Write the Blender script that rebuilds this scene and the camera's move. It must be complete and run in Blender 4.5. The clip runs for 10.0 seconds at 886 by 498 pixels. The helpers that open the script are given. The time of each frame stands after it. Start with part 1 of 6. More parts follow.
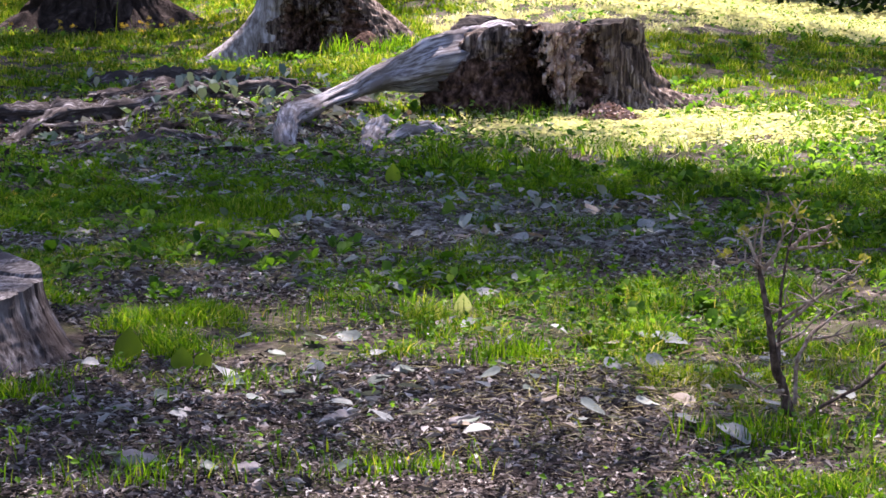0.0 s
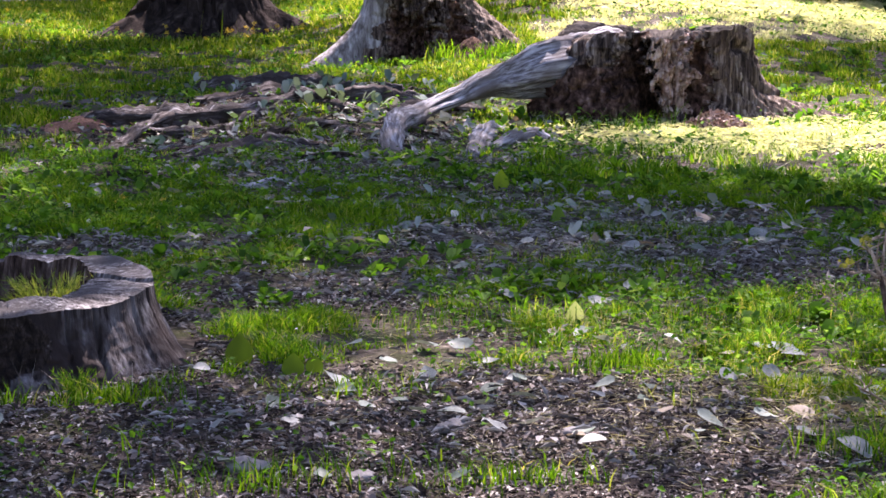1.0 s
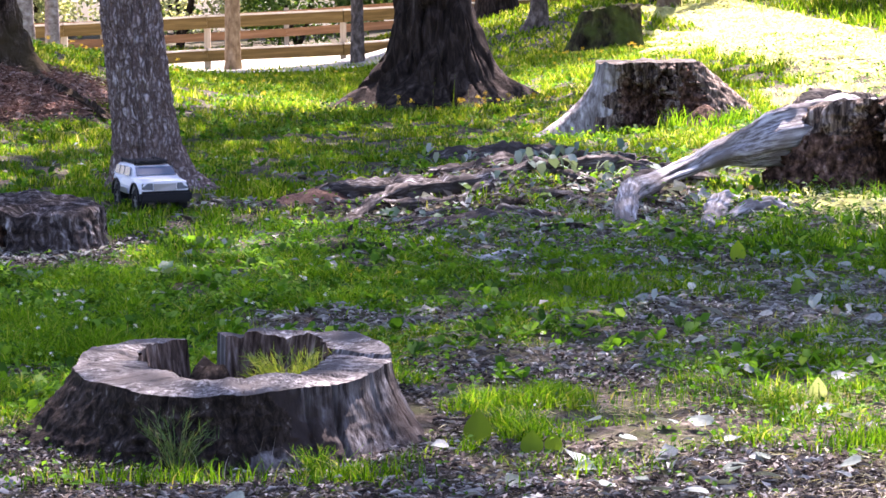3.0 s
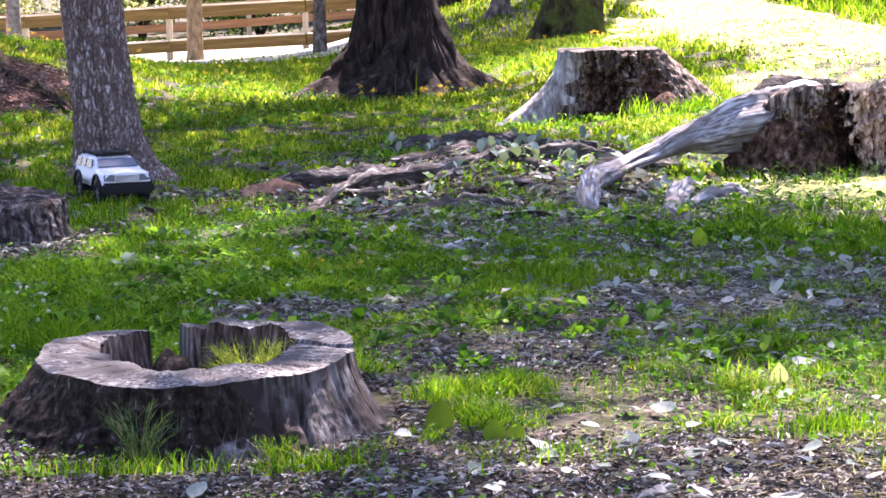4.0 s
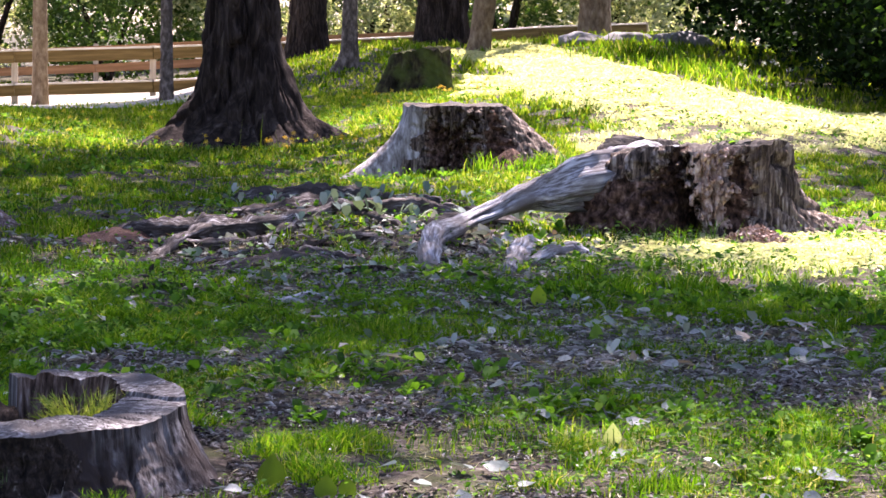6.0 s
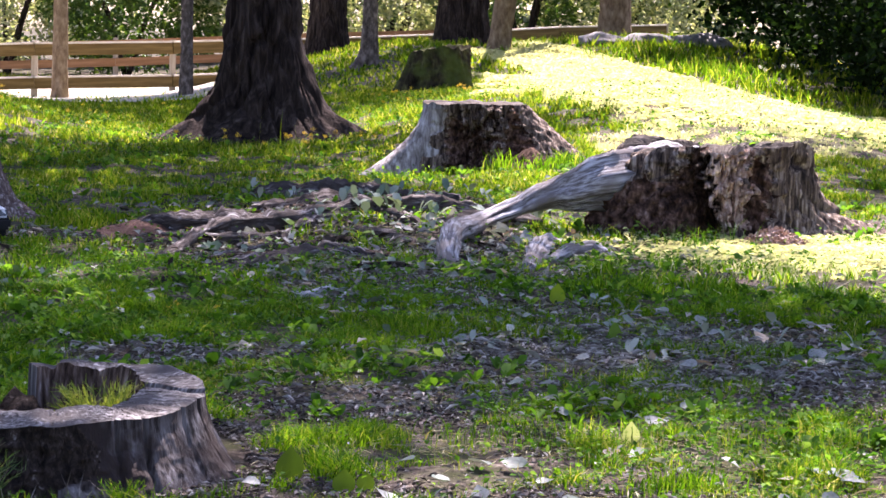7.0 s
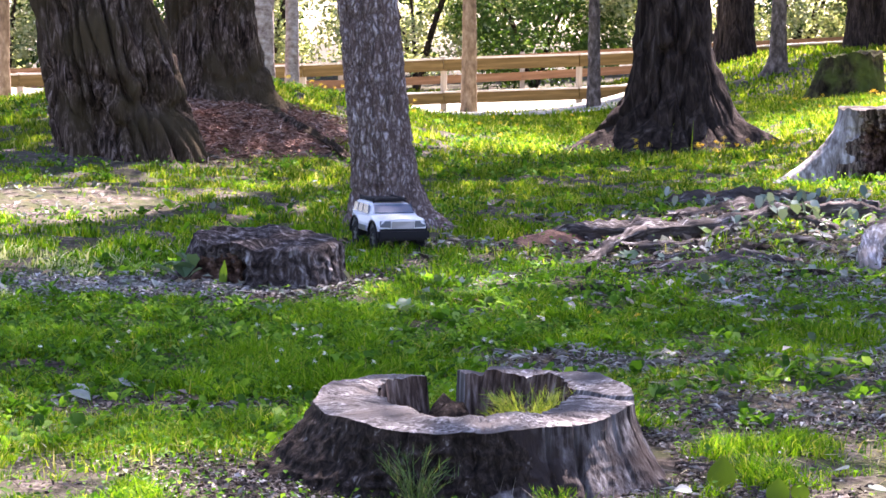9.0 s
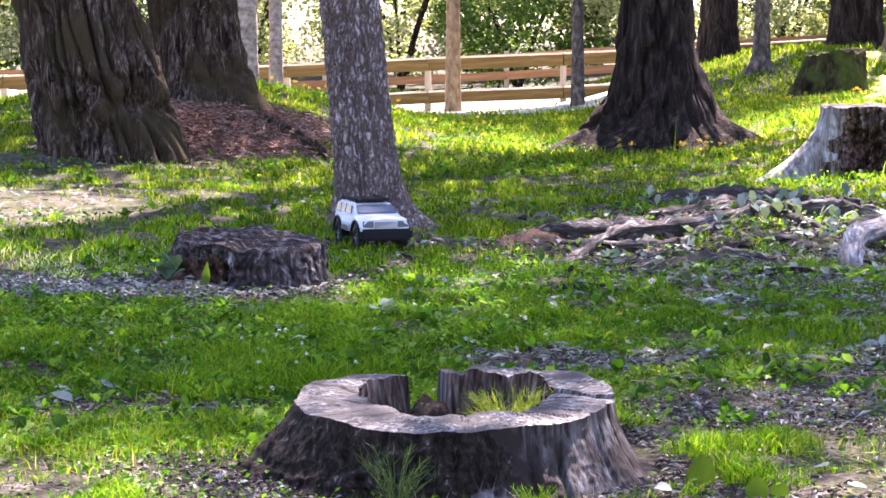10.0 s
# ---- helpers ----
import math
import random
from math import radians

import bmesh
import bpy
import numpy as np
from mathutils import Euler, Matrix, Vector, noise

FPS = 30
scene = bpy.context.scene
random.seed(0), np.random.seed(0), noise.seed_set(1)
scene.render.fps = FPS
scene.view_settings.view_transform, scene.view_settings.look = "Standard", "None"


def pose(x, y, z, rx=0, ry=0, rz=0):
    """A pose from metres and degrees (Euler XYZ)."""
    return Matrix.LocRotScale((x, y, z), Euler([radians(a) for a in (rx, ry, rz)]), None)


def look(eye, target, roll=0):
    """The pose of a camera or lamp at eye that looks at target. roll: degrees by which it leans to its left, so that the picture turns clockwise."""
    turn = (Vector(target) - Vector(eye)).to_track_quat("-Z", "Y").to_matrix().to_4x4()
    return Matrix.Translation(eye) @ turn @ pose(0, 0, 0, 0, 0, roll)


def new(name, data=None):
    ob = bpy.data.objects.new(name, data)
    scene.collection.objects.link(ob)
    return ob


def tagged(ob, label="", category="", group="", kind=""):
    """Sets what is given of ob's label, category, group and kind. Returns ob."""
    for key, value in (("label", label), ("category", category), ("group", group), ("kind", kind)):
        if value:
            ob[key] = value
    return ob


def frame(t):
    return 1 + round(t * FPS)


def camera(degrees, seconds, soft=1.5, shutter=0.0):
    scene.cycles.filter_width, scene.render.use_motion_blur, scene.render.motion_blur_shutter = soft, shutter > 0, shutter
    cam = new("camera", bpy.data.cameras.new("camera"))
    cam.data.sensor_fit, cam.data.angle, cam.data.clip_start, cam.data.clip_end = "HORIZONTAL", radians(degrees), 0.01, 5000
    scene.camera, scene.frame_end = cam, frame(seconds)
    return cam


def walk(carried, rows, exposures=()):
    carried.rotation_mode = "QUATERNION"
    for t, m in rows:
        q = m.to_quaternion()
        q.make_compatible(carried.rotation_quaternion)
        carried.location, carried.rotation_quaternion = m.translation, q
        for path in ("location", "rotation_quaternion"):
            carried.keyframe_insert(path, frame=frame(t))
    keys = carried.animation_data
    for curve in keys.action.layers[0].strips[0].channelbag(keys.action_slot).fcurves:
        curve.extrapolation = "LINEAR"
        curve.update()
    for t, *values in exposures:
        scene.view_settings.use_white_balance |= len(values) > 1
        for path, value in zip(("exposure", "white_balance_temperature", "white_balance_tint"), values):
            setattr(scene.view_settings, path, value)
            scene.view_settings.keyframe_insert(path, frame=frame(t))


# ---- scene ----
cam = camera(21.64, 10.0, soft=1.6)
# seconds, place, tilt, turn, roll
ROWS = [
    (0, 0.0229, -0.0996, 0.8956, 81.984, -10.985, 0.339),
    (0.5, 0.0279, -0.0892, 0.8961, 82.154, -11.314, 0.380),
    (1, 0.0012, -0.0486, 0.8895, 82.132, -8.524, 0.485),
    (1.5, -0.0169, -0.0120, 0.8874, 82.128, -4.125, -0.528),
    (2, -0.0249, 0.0006, 0.9020, 83.407, -2.225, -0.863),
    (2.5, -0.0248, -0.0029, 0.9044, 83.865, -1.927, -0.558),
    (2.7, -0.0191, -0.0036, 0.9051, 83.839, -2.426, -0.368),
    (4, -0.0070, -0.0135, 0.9061, 83.472, -3.698, -0.794),
    (4.5, 0.0076, -0.0110, 0.9157, 83.521, -5.654, -0.615),
    (5, 0.0115, -0.0045, 0.9132, 84.364, -6.775, -0.428),
    (5.5, 0.0143, 0.0027, 0.9143, 84.756, -7.175, 0.254),
    (6.8, 0.0082, 0.0163, 0.9027, 84.728, -7.547, 1.387),
    (7, 0.0035, 0.0114, 0.9029, 84.731, -7.139, 1.575),
    (7.5, -0.0042, 0.0249, 0.8987, 84.621, -5.720, 1.417),
    (8, -0.0224, 0.0368, 0.8907, 84.634, -1.431, 0.826),
    (8.5, -0.0331, 0.0542, 0.8878, 84.686, 0.159, 0.920),
    (9, -0.0439, 0.0664, 0.8837, 84.871, 2.876, 0.272),
    (9.5, -0.0314, 0.0482, 0.8860, 84.859, 2.996, 0.169),
    (10, -0.0308, 0.0517, 0.8857, 84.863, 2.526, -0.003),
]
walk(cam, [(t, pose(x, y, z, rx, 0, rz) @ pose(0, 0, 0, 0, 0, roll)) for t, x, y, z, rx, rz, roll in ROWS],
     exposures=[(t, e, 6330, 36) for t, e in ((0.0, 1.88), (1.0, 1.95), (1.5, 2.12), (2.5, 2.55), (4.0, 2.85), (4.6, 2.78), (5.5, 2.38), (7.5, 2.25), (8.0, 2.52), (9.0, 2.9), (10.0, 3.0))])

# ---------------------------------------------------------------- light
SUN_UP, SUN_SIDE = radians(57), radians(20)
TO_SUN = Vector((math.cos(SUN_UP) * math.sin(SUN_SIDE), math.cos(SUN_UP) * math.cos(SUN_SIDE), math.sin(SUN_UP)))
world = bpy.data.worlds.new("sky")
scene.world = world
world.use_nodes = True
wn = world.node_tree.nodes
sky = wn.new("ShaderNodeTexSky")
sky.sky_type, sky.sun_disc = "NISHITA", False
sky.sun_elevation, sky.sun_rotation = SUN_UP, SUN_SIDE
world.node_tree.links.new(sky.outputs[0], wn["Background"].inputs["Color"])
wn["Background"].inputs["Strength"].default_value = 0.066
sun = new("sun", bpy.data.lights.new("sun", "SUN"))
sun.data.energy, sun.data.angle, sun.data.color = 5.0, radians(0.55), (1.0, 0.95, 0.86)
sun.matrix_world = look(TO_SUN * 60, (0, 0, 0))

# ---------------------------------------------------------------- materials
def material(name, rough=0.8, spec=0.3):
    m = bpy.data.materials.new(name)
    m.use_nodes = True
    b = m.node_tree.nodes["Principled BSDF"]
    b.inputs["Roughness"].default_value = rough
    b.inputs["Specular IOR Level"].default_value = spec
    return m, m.node_tree.nodes, m.node_tree.links, b


def ramp(nodes, stops):
    r = nodes.new("ShaderNodeValToRGB")
    while len(r.color_ramp.elements) < len(stops):
        r.color_ramp.elements.new(0.5)
    for e, (p, c) in zip(r.color_ramp.elements, stops):
        e.position, e.color = p, (*c, 1)
    return r


def grain(name, stops, scale=(8, 8, 8), bump=0.4, dist=0.01, rough=0.85, spec=0.2, detail=6, blotch=None, blotch_scale=3.0, distort=0.0, along=False):
    """Noise-coloured surface in object space, with relief of its own and a broad second stain."""
    m, n, l, b = material(name, rough, spec)
    tc, mp = n.new("ShaderNodeTexCoord"), n.new("ShaderNodeMapping")
    mp.inputs["Scale"].default_value = scale
    at = n.new("ShaderNodeAttribute")
    at.attribute_name = "grain"
    l.new(at.outputs["Vector"] if along else tc.outputs["Object"], mp.inputs["Vector"])
    no = n.new("ShaderNodeTexNoise")
    no.inputs["Scale"].default_value, no.inputs["Detail"].default_value, no.inputs["Roughness"].default_value = 1.0, detail, 0.65
    no.inputs["Distortion"].default_value = distort
    l.new(mp.outputs[0], no.inputs["Vector"])
    r = ramp(n, stops)
    l.new(no.outputs["Fac"], r.inputs[0])
    out = r.outputs[0]
    if blotch:
        big = n.new("ShaderNodeTexNoise")
        big.inputs["Scale"].default_value, big.inputs["Detail"].default_value = blotch_scale, 4
        l.new(tc.outputs["Object"], big.inputs["Vector"])
        lim = ramp(n, [(0.42, (0, 0, 0)), (0.62, (1, 1, 1))])
        l.new(big.outputs["Fac"], lim.inputs[0])
        mx = n.new("ShaderNodeMix")
        mx.data_type = "RGBA"
        l.new(lim.outputs[0], mx.inputs["Factor"])
        l.new(out, mx.inputs["A"])
        mx.inputs["B"].default_value = (*blotch, 1)
        out = mx.outputs["Result"]
    l.new(out, b.inputs["Base Color"])
    bp = n.new("ShaderNodeBump")
    bp.inputs["Strength"].default_value, bp.inputs["Distance"].default_value = bump, dist
    l.new(no.outputs["Fac"], bp.inputs["Height"])
    l.new(bp.outputs[0], b.inputs["Normal"])
    return m


def leafy(name, stops, translucent=0.45, rough=0.5, spec=0.3, glow=(1.3, 1.25, 0.6)):
    """Blades and leaves: a colour for each one, light passing through."""
    m, n, l, b = material(name, rough, spec)
    g = n.new("ShaderNodeNewGeometry")
    r = ramp(n, stops)
    l.new(g.outputs["Random Per Island"], r.inputs[0])
    l.new(r.outputs[0], b.inputs["Base Color"])
    t = n.new("ShaderNodeBsdfTranslucent")
    mul = n.new("ShaderNodeMix")
    mul.data_type, mul.blend_type = "RGBA", "MULTIPLY"
    mul.inputs["Factor"].default_value = 1
    mul.inputs["B"].default_value = (*glow, 1)
    l.new(r.outputs[0], mul.inputs["A"])
    l.new(mul.outputs["Result"], t.inputs["Color"])
    mix = n.new("ShaderNodeMixShader")
    mix.inputs[0].default_value = translucent
    l.new(b.outputs[0], mix.inputs[1])
    l.new(t.outputs[0], mix.inputs[2])
    l.new(mix.outputs[0], n["Material Output"].inputs["Surface"])
    return m


def plain(name, c, rough=0.5, metal=0.0, spec=0.5):
    m, n, l, b = material(name, rough, spec)
    b.inputs["Metallic"].default_value = metal
    no = n.new("ShaderNodeTexNoise")
    no.inputs["Scale"].default_value, no.inputs["Detail"].default_value = 40, 5
    r = ramp(n, [(0.3, tuple(v * 0.82 for v in c)), (0.65, c)])
    l.new(no.outputs["Fac"], r.inputs[0])
    l.new(r.outputs[0], b.inputs["Base Color"])
    return m


SOIL = grain("soil", [(0.34, (0.02, 0.016, 0.012)), (0.5, (0.075, 0.06, 0.047)), (0.6, (0.15, 0.127, 0.104)), (0.72, (0.3, 0.265, 0.225))],
             scale=(38, 38, 38), bump=0.9, dist=0.012, rough=0.95, spec=0.1, detail=9, blotch=(0.05, 0.055, 0.022), blotch_scale=7)
GRAVEL = grain("gravel", [(0.3, (0.19, 0.17, 0.14)), (0.5, (0.32, 0.295, 0.25)), (0.7, (0.44, 0.41, 0.36))], scale=(30, 30, 30), bump=0.8, dist=0.01, blotch=(0.2, 0.2, 0.1), blotch_scale=0.9)
NEEDLES = grain("needle_litter", [(0.34, (0.03, 0.015, 0.01)), (0.48, (0.11, 0.055, 0.037)), (0.59, (0.2, 0.105, 0.073)), (0.7, (0.42, 0.27, 0.2))], scale=(60, 60, 60), bump=0.8, dist=0.015, detail=9, blotch=(0.12, 0.065, 0.045), blotch_scale=2.5)
GRASS = leafy("grass_blades", [(0.0, (0.014, 0.05, 0.0015)), (0.3, (0.045, 0.135, 0.003)), (0.68, (0.105, 0.25, 0.006)), (0.9, (0.21, 0.33, 0.02)), (1.0, (0.4, 0.36, 0.15))], translucent=0.58, rough=0.6, spec=0.1, glow=(1.3, 1.25, 0.4))
# sunlit copy of the grass: yellower and paler, with some dry blades
GRASS_SUNLIT = leafy("sunny_grass_blades", [(0.0, (0.04, 0.085, 0.003)), (0.3, (0.105, 0.185, 0.007)), (0.65, (0.2, 0.29, 0.016)), (0.88, (0.32, 0.37, 0.05)), (1.0, (0.54, 0.5, 0.26))], translucent=0.58, rough=0.6, spec=0.1, glow=(1.25, 1.2, 0.5))
GRASS_LUSH = leafy("lush_grass_blades", [(0.0, (0.025, 0.085, 0.002)), (0.4, (0.085, 0.22, 0.006)), (0.85, (0.19, 0.36, 0.015)), (1.0, (0.4, 0.43, 0.1))], translucent=0.6, rough=0.6, spec=0.1, glow=(1.3, 1.25, 0.4))
# near-white blades: the glare of full sun is put into the colour
MEADOW_SUNLIT = leafy("sunlit_meadow_blades", [(0.0, (0.38, 0.42, 0.25)), (0.4, (0.5, 0.53, 0.35)), (0.75, (0.59, 0.6, 0.43)), (1.0, (0.68, 0.66, 0.52))], translucent=0.55, rough=0.38, spec=0.4)
WEED = leafy("weed_leaves", [(0.0, (0.014, 0.055, 0.004)), (0.45, (0.055, 0.165, 0.01)), (0.85, (0.13, 0.29, 0.02)), (1.0, (0.22, 0.36, 0.08))], translucent=0.5, rough=0.6, spec=0.12)
LEAF_SUN = leafy("tree_leaves", [(0.0, (0.03, 0.075, 0.012)), (0.5, (0.055, 0.12, 0.02)), (1.0, (0.11, 0.18, 0.035))], translucent=0.4)
# most leaves near black: the bushes' inner shade is put into the colour
LEAF_SHADED = leafy("shaded_bush_leaves", [(0.0, (0.004, 0.011, 0.0025)), (0.75, (0.009, 0.025, 0.004)), (0.96, (0.024, 0.06, 0.008)), (1.0, (0.09, 0.2, 0.02))], translucent=0.25, rough=0.7, spec=0.08)
LEAF_GREY = leafy("grey_green_leaves", [(0.0, (0.11, 0.16, 0.08)), (0.4, (0.32, 0.38, 0.22)), (1.0, (0.56, 0.57, 0.4))], translucent=0.5)
DEAD = leafy("fallen_leaves", [(0.0, (0.1, 0.13, 0.1)), (0.4, (0.2, 0.235, 0.19)), (0.72, (0.33, 0.355, 0.3)), (0.88, (0.38, 0.34, 0.26)), (1.0, (0.22, 0.15, 0.09))], translucent=0.2, rough=0.6, glow=(1.1, 1.05, 0.8))
CHIP = leafy("litter_chips", [(0.0, (0.025, 0.019, 0.015)), (0.45, (0.085, 0.068, 0.057)), (0.75, (0.19, 0.162, 0.14)), (0.92, (0.34, 0.315, 0.28)), (1.0, (0.5, 0.48, 0.44))], translucent=0.0, rough=0.85, spec=0.1)
NEEDLE_BITS = leafy("loose_needles", [(0.0, (0.08, 0.042, 0.03)), (0.5, (0.24, 0.135, 0.095)), (0.85, (0.4, 0.26, 0.2)), (1.0, (0.58, 0.46, 0.39))], translucent=0.0, rough=0.85, spec=0.1)
PALE_CHIP = leafy("pale_chips", [(0.0, (0.09, 0.08, 0.068)), (0.5, (0.25, 0.235, 0.21)), (1.0, (0.55, 0.54, 0.5))], translucent=0.0, rough=0.85, spec=0.1)
BURDOCK = leafy("grey_green_broad_leaves", [(0.0, (0.07, 0.14, 0.07)), (1.0, (0.13, 0.21, 0.12))], translucent=0.3, rough=0.6)
YELLOW = leafy("yellow_petals", [(0.0, (0.75, 0.5, 0.02)), (1.0, (0.85, 0.62, 0.04))], translucent=0.2)
WHITE_PETAL = leafy("white_petals", [(0.0, (0.7, 0.7, 0.66)), (1.0, (0.8, 0.8, 0.78))], translucent=0.2)
BARK_LARCH = grain("larch_bark", [(0.37, (0.009, 0.006, 0.004)), (0.48, (0.043, 0.028, 0.02)), (0.57, (0.12, 0.085, 0.064)), (0.69, (0.36, 0.29, 0.245))],
                   scale=(36, 36, 8), bump=1.0, dist=0.025, rough=0.95, spec=0.1, detail=10, blotch=(0.06, 0.045, 0.024), blotch_scale=3.0, distort=0.9)
BARK_DARK = grain("dark_larch_bark", [(0.34, (0.007, 0.005, 0.004)), (0.5, (0.028, 0.02, 0.016)), (0.62, (0.062, 0.047, 0.038)), (0.76, (0.17, 0.14, 0.12))],
                  scale=(16, 16, 2.6), bump=1.0, dist=0.03, rough=0.95, spec=0.1, detail=10, distort=1.0)


def plated(name, plates, gap_colour, scale, bump=0.9, dist=0.012):
    """Bark in scales: plates of several tones, parted by dark clefts."""
    m, n, l, b = material(name, 0.9, 0.12)
    tc, mp = n.new("ShaderNodeTexCoord"), n.new("ShaderNodeMapping")
    mp.inputs["Scale"].default_value = scale
    wob = n.new("ShaderNodeTexNoise")
    wob.inputs["Scale"].default_value, wob.inputs["Detail"].default_value = 14, 5
    add = n.new("ShaderNodeMix")
    add.data_type, add.blend_type = "RGBA", "ADD"
    add.inputs["Factor"].default_value = 0.06
    l.new(tc.outputs["Object"], wob.inputs["Vector"])
    l.new(tc.outputs["Object"], add.inputs["A"])
    l.new(wob.outputs["Color"], add.inputs["B"])
    l.new(add.outputs["Result"], mp.inputs["Vector"])
    edge, cell = n.new("ShaderNodeTexVoronoi"), n.new("ShaderNodeTexVoronoi")
    edge.feature = "DISTANCE_TO_EDGE"
    for v in (edge, cell):
        v.inputs["Scale"].default_value = 1.0
        l.new(mp.outputs[0], v.inputs["Vector"])
    fine = n.new("ShaderNodeTexNoise")
    fine.inputs["Scale"].default_value, fine.inputs["Detail"].default_value = 70, 8
    l.new(tc.outputs["Object"], fine.inputs["Vector"])
    sep = n.new("ShaderNodeSeparateColor")
    l.new(cell.outputs["Color"], sep.inputs[0])
    mean = n.new("ShaderNodeMix")
    mean.inputs["Factor"].default_value = 0.72
    l.new(sep.outputs[0], mean.inputs["A"])
    l.new(fine.outputs["Fac"], mean.inputs["B"])
    tone = ramp(n, plates)
    l.new(mean.outputs["Result"], tone.inputs[0])
    cleft = ramp(n, [(0.0, (0, 0, 0)), (0.3, (1, 1, 1))])
    l.new(edge.outputs["Distance"], cleft.inputs[0])
    mx = n.new("ShaderNodeMix")
    mx.data_type = "RGBA"
    mx.inputs["A"].default_value = (*gap_colour, 1)
    l.new(cleft.outputs[0], mx.inputs["Factor"])
    l.new(tone.outputs[0], mx.inputs["B"])
    l.new(mx.outputs["Result"], b.inputs["Base Color"])
    hgt = n.new("ShaderNodeMath")
    hgt.operation = "MULTIPLY_ADD"
    hgt.inputs[1].default_value = 0.35
    l.new(fine.outputs["Fac"], hgt.inputs[0])
    l.new(cleft.outputs[0], hgt.inputs[2])
    bp = n.new("ShaderNodeBump")
    bp.inputs["Strength"].default_value, bp.inputs["Distance"].default_value = bump, dist
    l.new(hgt.outputs[0], bp.inputs["Height"])
    l.new(bp.outputs[0], b.inputs["Normal"])
    return m


BARK_PINE = plated("pine_bark", [(0.32, (0.14, 0.1, 0.085)), (0.46, (0.25, 0.195, 0.175)), (0.56, (0.37, 0.31, 0.29)), (0.7, (0.54, 0.485, 0.465))], (0.11, 0.076, 0.063), (56, 56, 12))
BARK_THIN = grain("thin_trunk_bark", [(0.3, (0.09, 0.058, 0.033)), (0.5, (0.2, 0.138, 0.082)), (0.7, (0.34, 0.26, 0.17))], scale=(14, 14, 7), bump=0.7, dist=0.01, rough=0.9)
BARK_PALE = grain("pale_trunk_bark", [(0.34, (0.16, 0.115, 0.09)), (0.5, (0.34, 0.28, 0.24)), (0.66, (0.52, 0.46, 0.42))], scale=(14, 14, 20), bump=0.7, dist=0.01, rough=0.9)
BARK_GREY = grain("grey_trunk_bark", [(0.34, (0.035, 0.026, 0.02)), (0.5, (0.11, 0.085, 0.068)), (0.66, (0.26, 0.21, 0.18))], scale=(16, 16, 9), bump=0.8, dist=0.012, rough=0.9)
ROOT_BLEACHED = grain("bleached_root_wood", [(0.32, (0.07, 0.058, 0.05)), (0.46, (0.2, 0.18, 0.165)), (0.57, (0.36, 0.34, 0.32)), (0.7, (0.56, 0.545, 0.53))],
                      scale=(34, 34, 5), bump=0.8, dist=0.006, rough=0.85, spec=0.2, detail=8)
WOOD_CUT = grain("cut_wood", [(0.32, (0.02, 0.016, 0.013)), (0.46, (0.055, 0.045, 0.037)), (0.58, (0.105, 0.09, 0.077)), (0.74, (0.24, 0.22, 0.2))],
                 scale=(12, 40, 20), bump=0.7, dist=0.006, rough=0.85, spec=0.2, detail=8, blotch=(0.07, 0.055, 0.04), blotch_scale=6)
WOOD_DARK = grain("old_stump_bark", [(0.36, (0.008, 0.006, 0.005)), (0.5, (0.026, 0.019, 0.014)), (0.62, (0.06, 0.045, 0.036)), (0.71, (0.26, 0.235, 0.21))],
                  scale=(62, 62, 36), bump=1.0, dist=0.018, rough=0.92, spec=0.12, detail=9, distort=0.5)
WOOD_ROT = grain("rotten_wood", [(0.36, (0.012, 0.007, 0.005)), (0.48, (0.055, 0.031, 0.021)), (0.58, (0.14, 0.082, 0.057)), (0.72, (0.38, 0.27, 0.215))],
                 scale=(26, 26, 20), bump=1.0, dist=0.02, rough=0.95, spec=0.1, detail=9)
STEM = grain("shrub_stem_bark", [(0.34, (0.02, 0.013, 0.009)), (0.5, (0.07, 0.047, 0.034)), (0.68, (0.2, 0.15, 0.115))], scale=(90, 90, 40), bump=0.8, dist=0.004, rough=0.85)
# pinkish tan rot, brightened in its colour as if the sun struck it
CRUMBLY_LIT = grain("sunlit_tan_rot", [(0.34, (0.09, 0.05, 0.034)), (0.44, (0.36, 0.23, 0.165)), (0.54, (0.6, 0.45, 0.36)), (0.68, (0.78, 0.66, 0.57))],
                scale=(34, 34, 26), bump=1.0, dist=0.02, rough=0.95, spec=0.1, detail=9)
TWIG = grain("twig_bark", [(0.34, (0.11, 0.075, 0.052)), (0.5, (0.3, 0.225, 0.165)), (0.66, (0.56, 0.48, 0.38))], scale=(90, 90, 40), bump=0.8, dist=0.004, rough=0.85)
WOOD_SPLIT = grain("split_weathered_wood", [(0.36, (0.014, 0.01, 0.008)), (0.46, (0.075, 0.053, 0.04)), (0.56, (0.21, 0.16, 0.12)), (0.68, (0.5, 0.43, 0.36))],
                   scale=(46, 46, 2.0), bump=1.0, dist=0.012, rough=0.88, spec=0.15, detail=8)
WOOD_BARE = grain("bare_stump_wood", [(0.38, (0.014, 0.011, 0.01)), (0.46, (0.085, 0.073, 0.067)), (0.57, (0.18, 0.168, 0.162)), (0.7, (0.36, 0.35, 0.345))],
                  scale=(62, 62, 1.8), bump=1.0, dist=0.008, rough=0.85, spec=0.15, detail=8, blotch=(0.03, 0.022, 0.019), blotch_scale=7)
CUT_RADIAL = grain("weathered_cut_face", [(0.36, (0.016, 0.014, 0.013)), (0.45, (0.075, 0.067, 0.062)), (0.55, (0.185, 0.176, 0.168)), (0.69, (0.48, 0.475, 0.465))],
                   scale=(30, 30, 46), distort=0.8, along=True, bump=1.0, dist=0.006, rough=0.85, spec=0.15, detail=9, blotch=(0.085, 0.075, 0.068), blotch_scale=9)
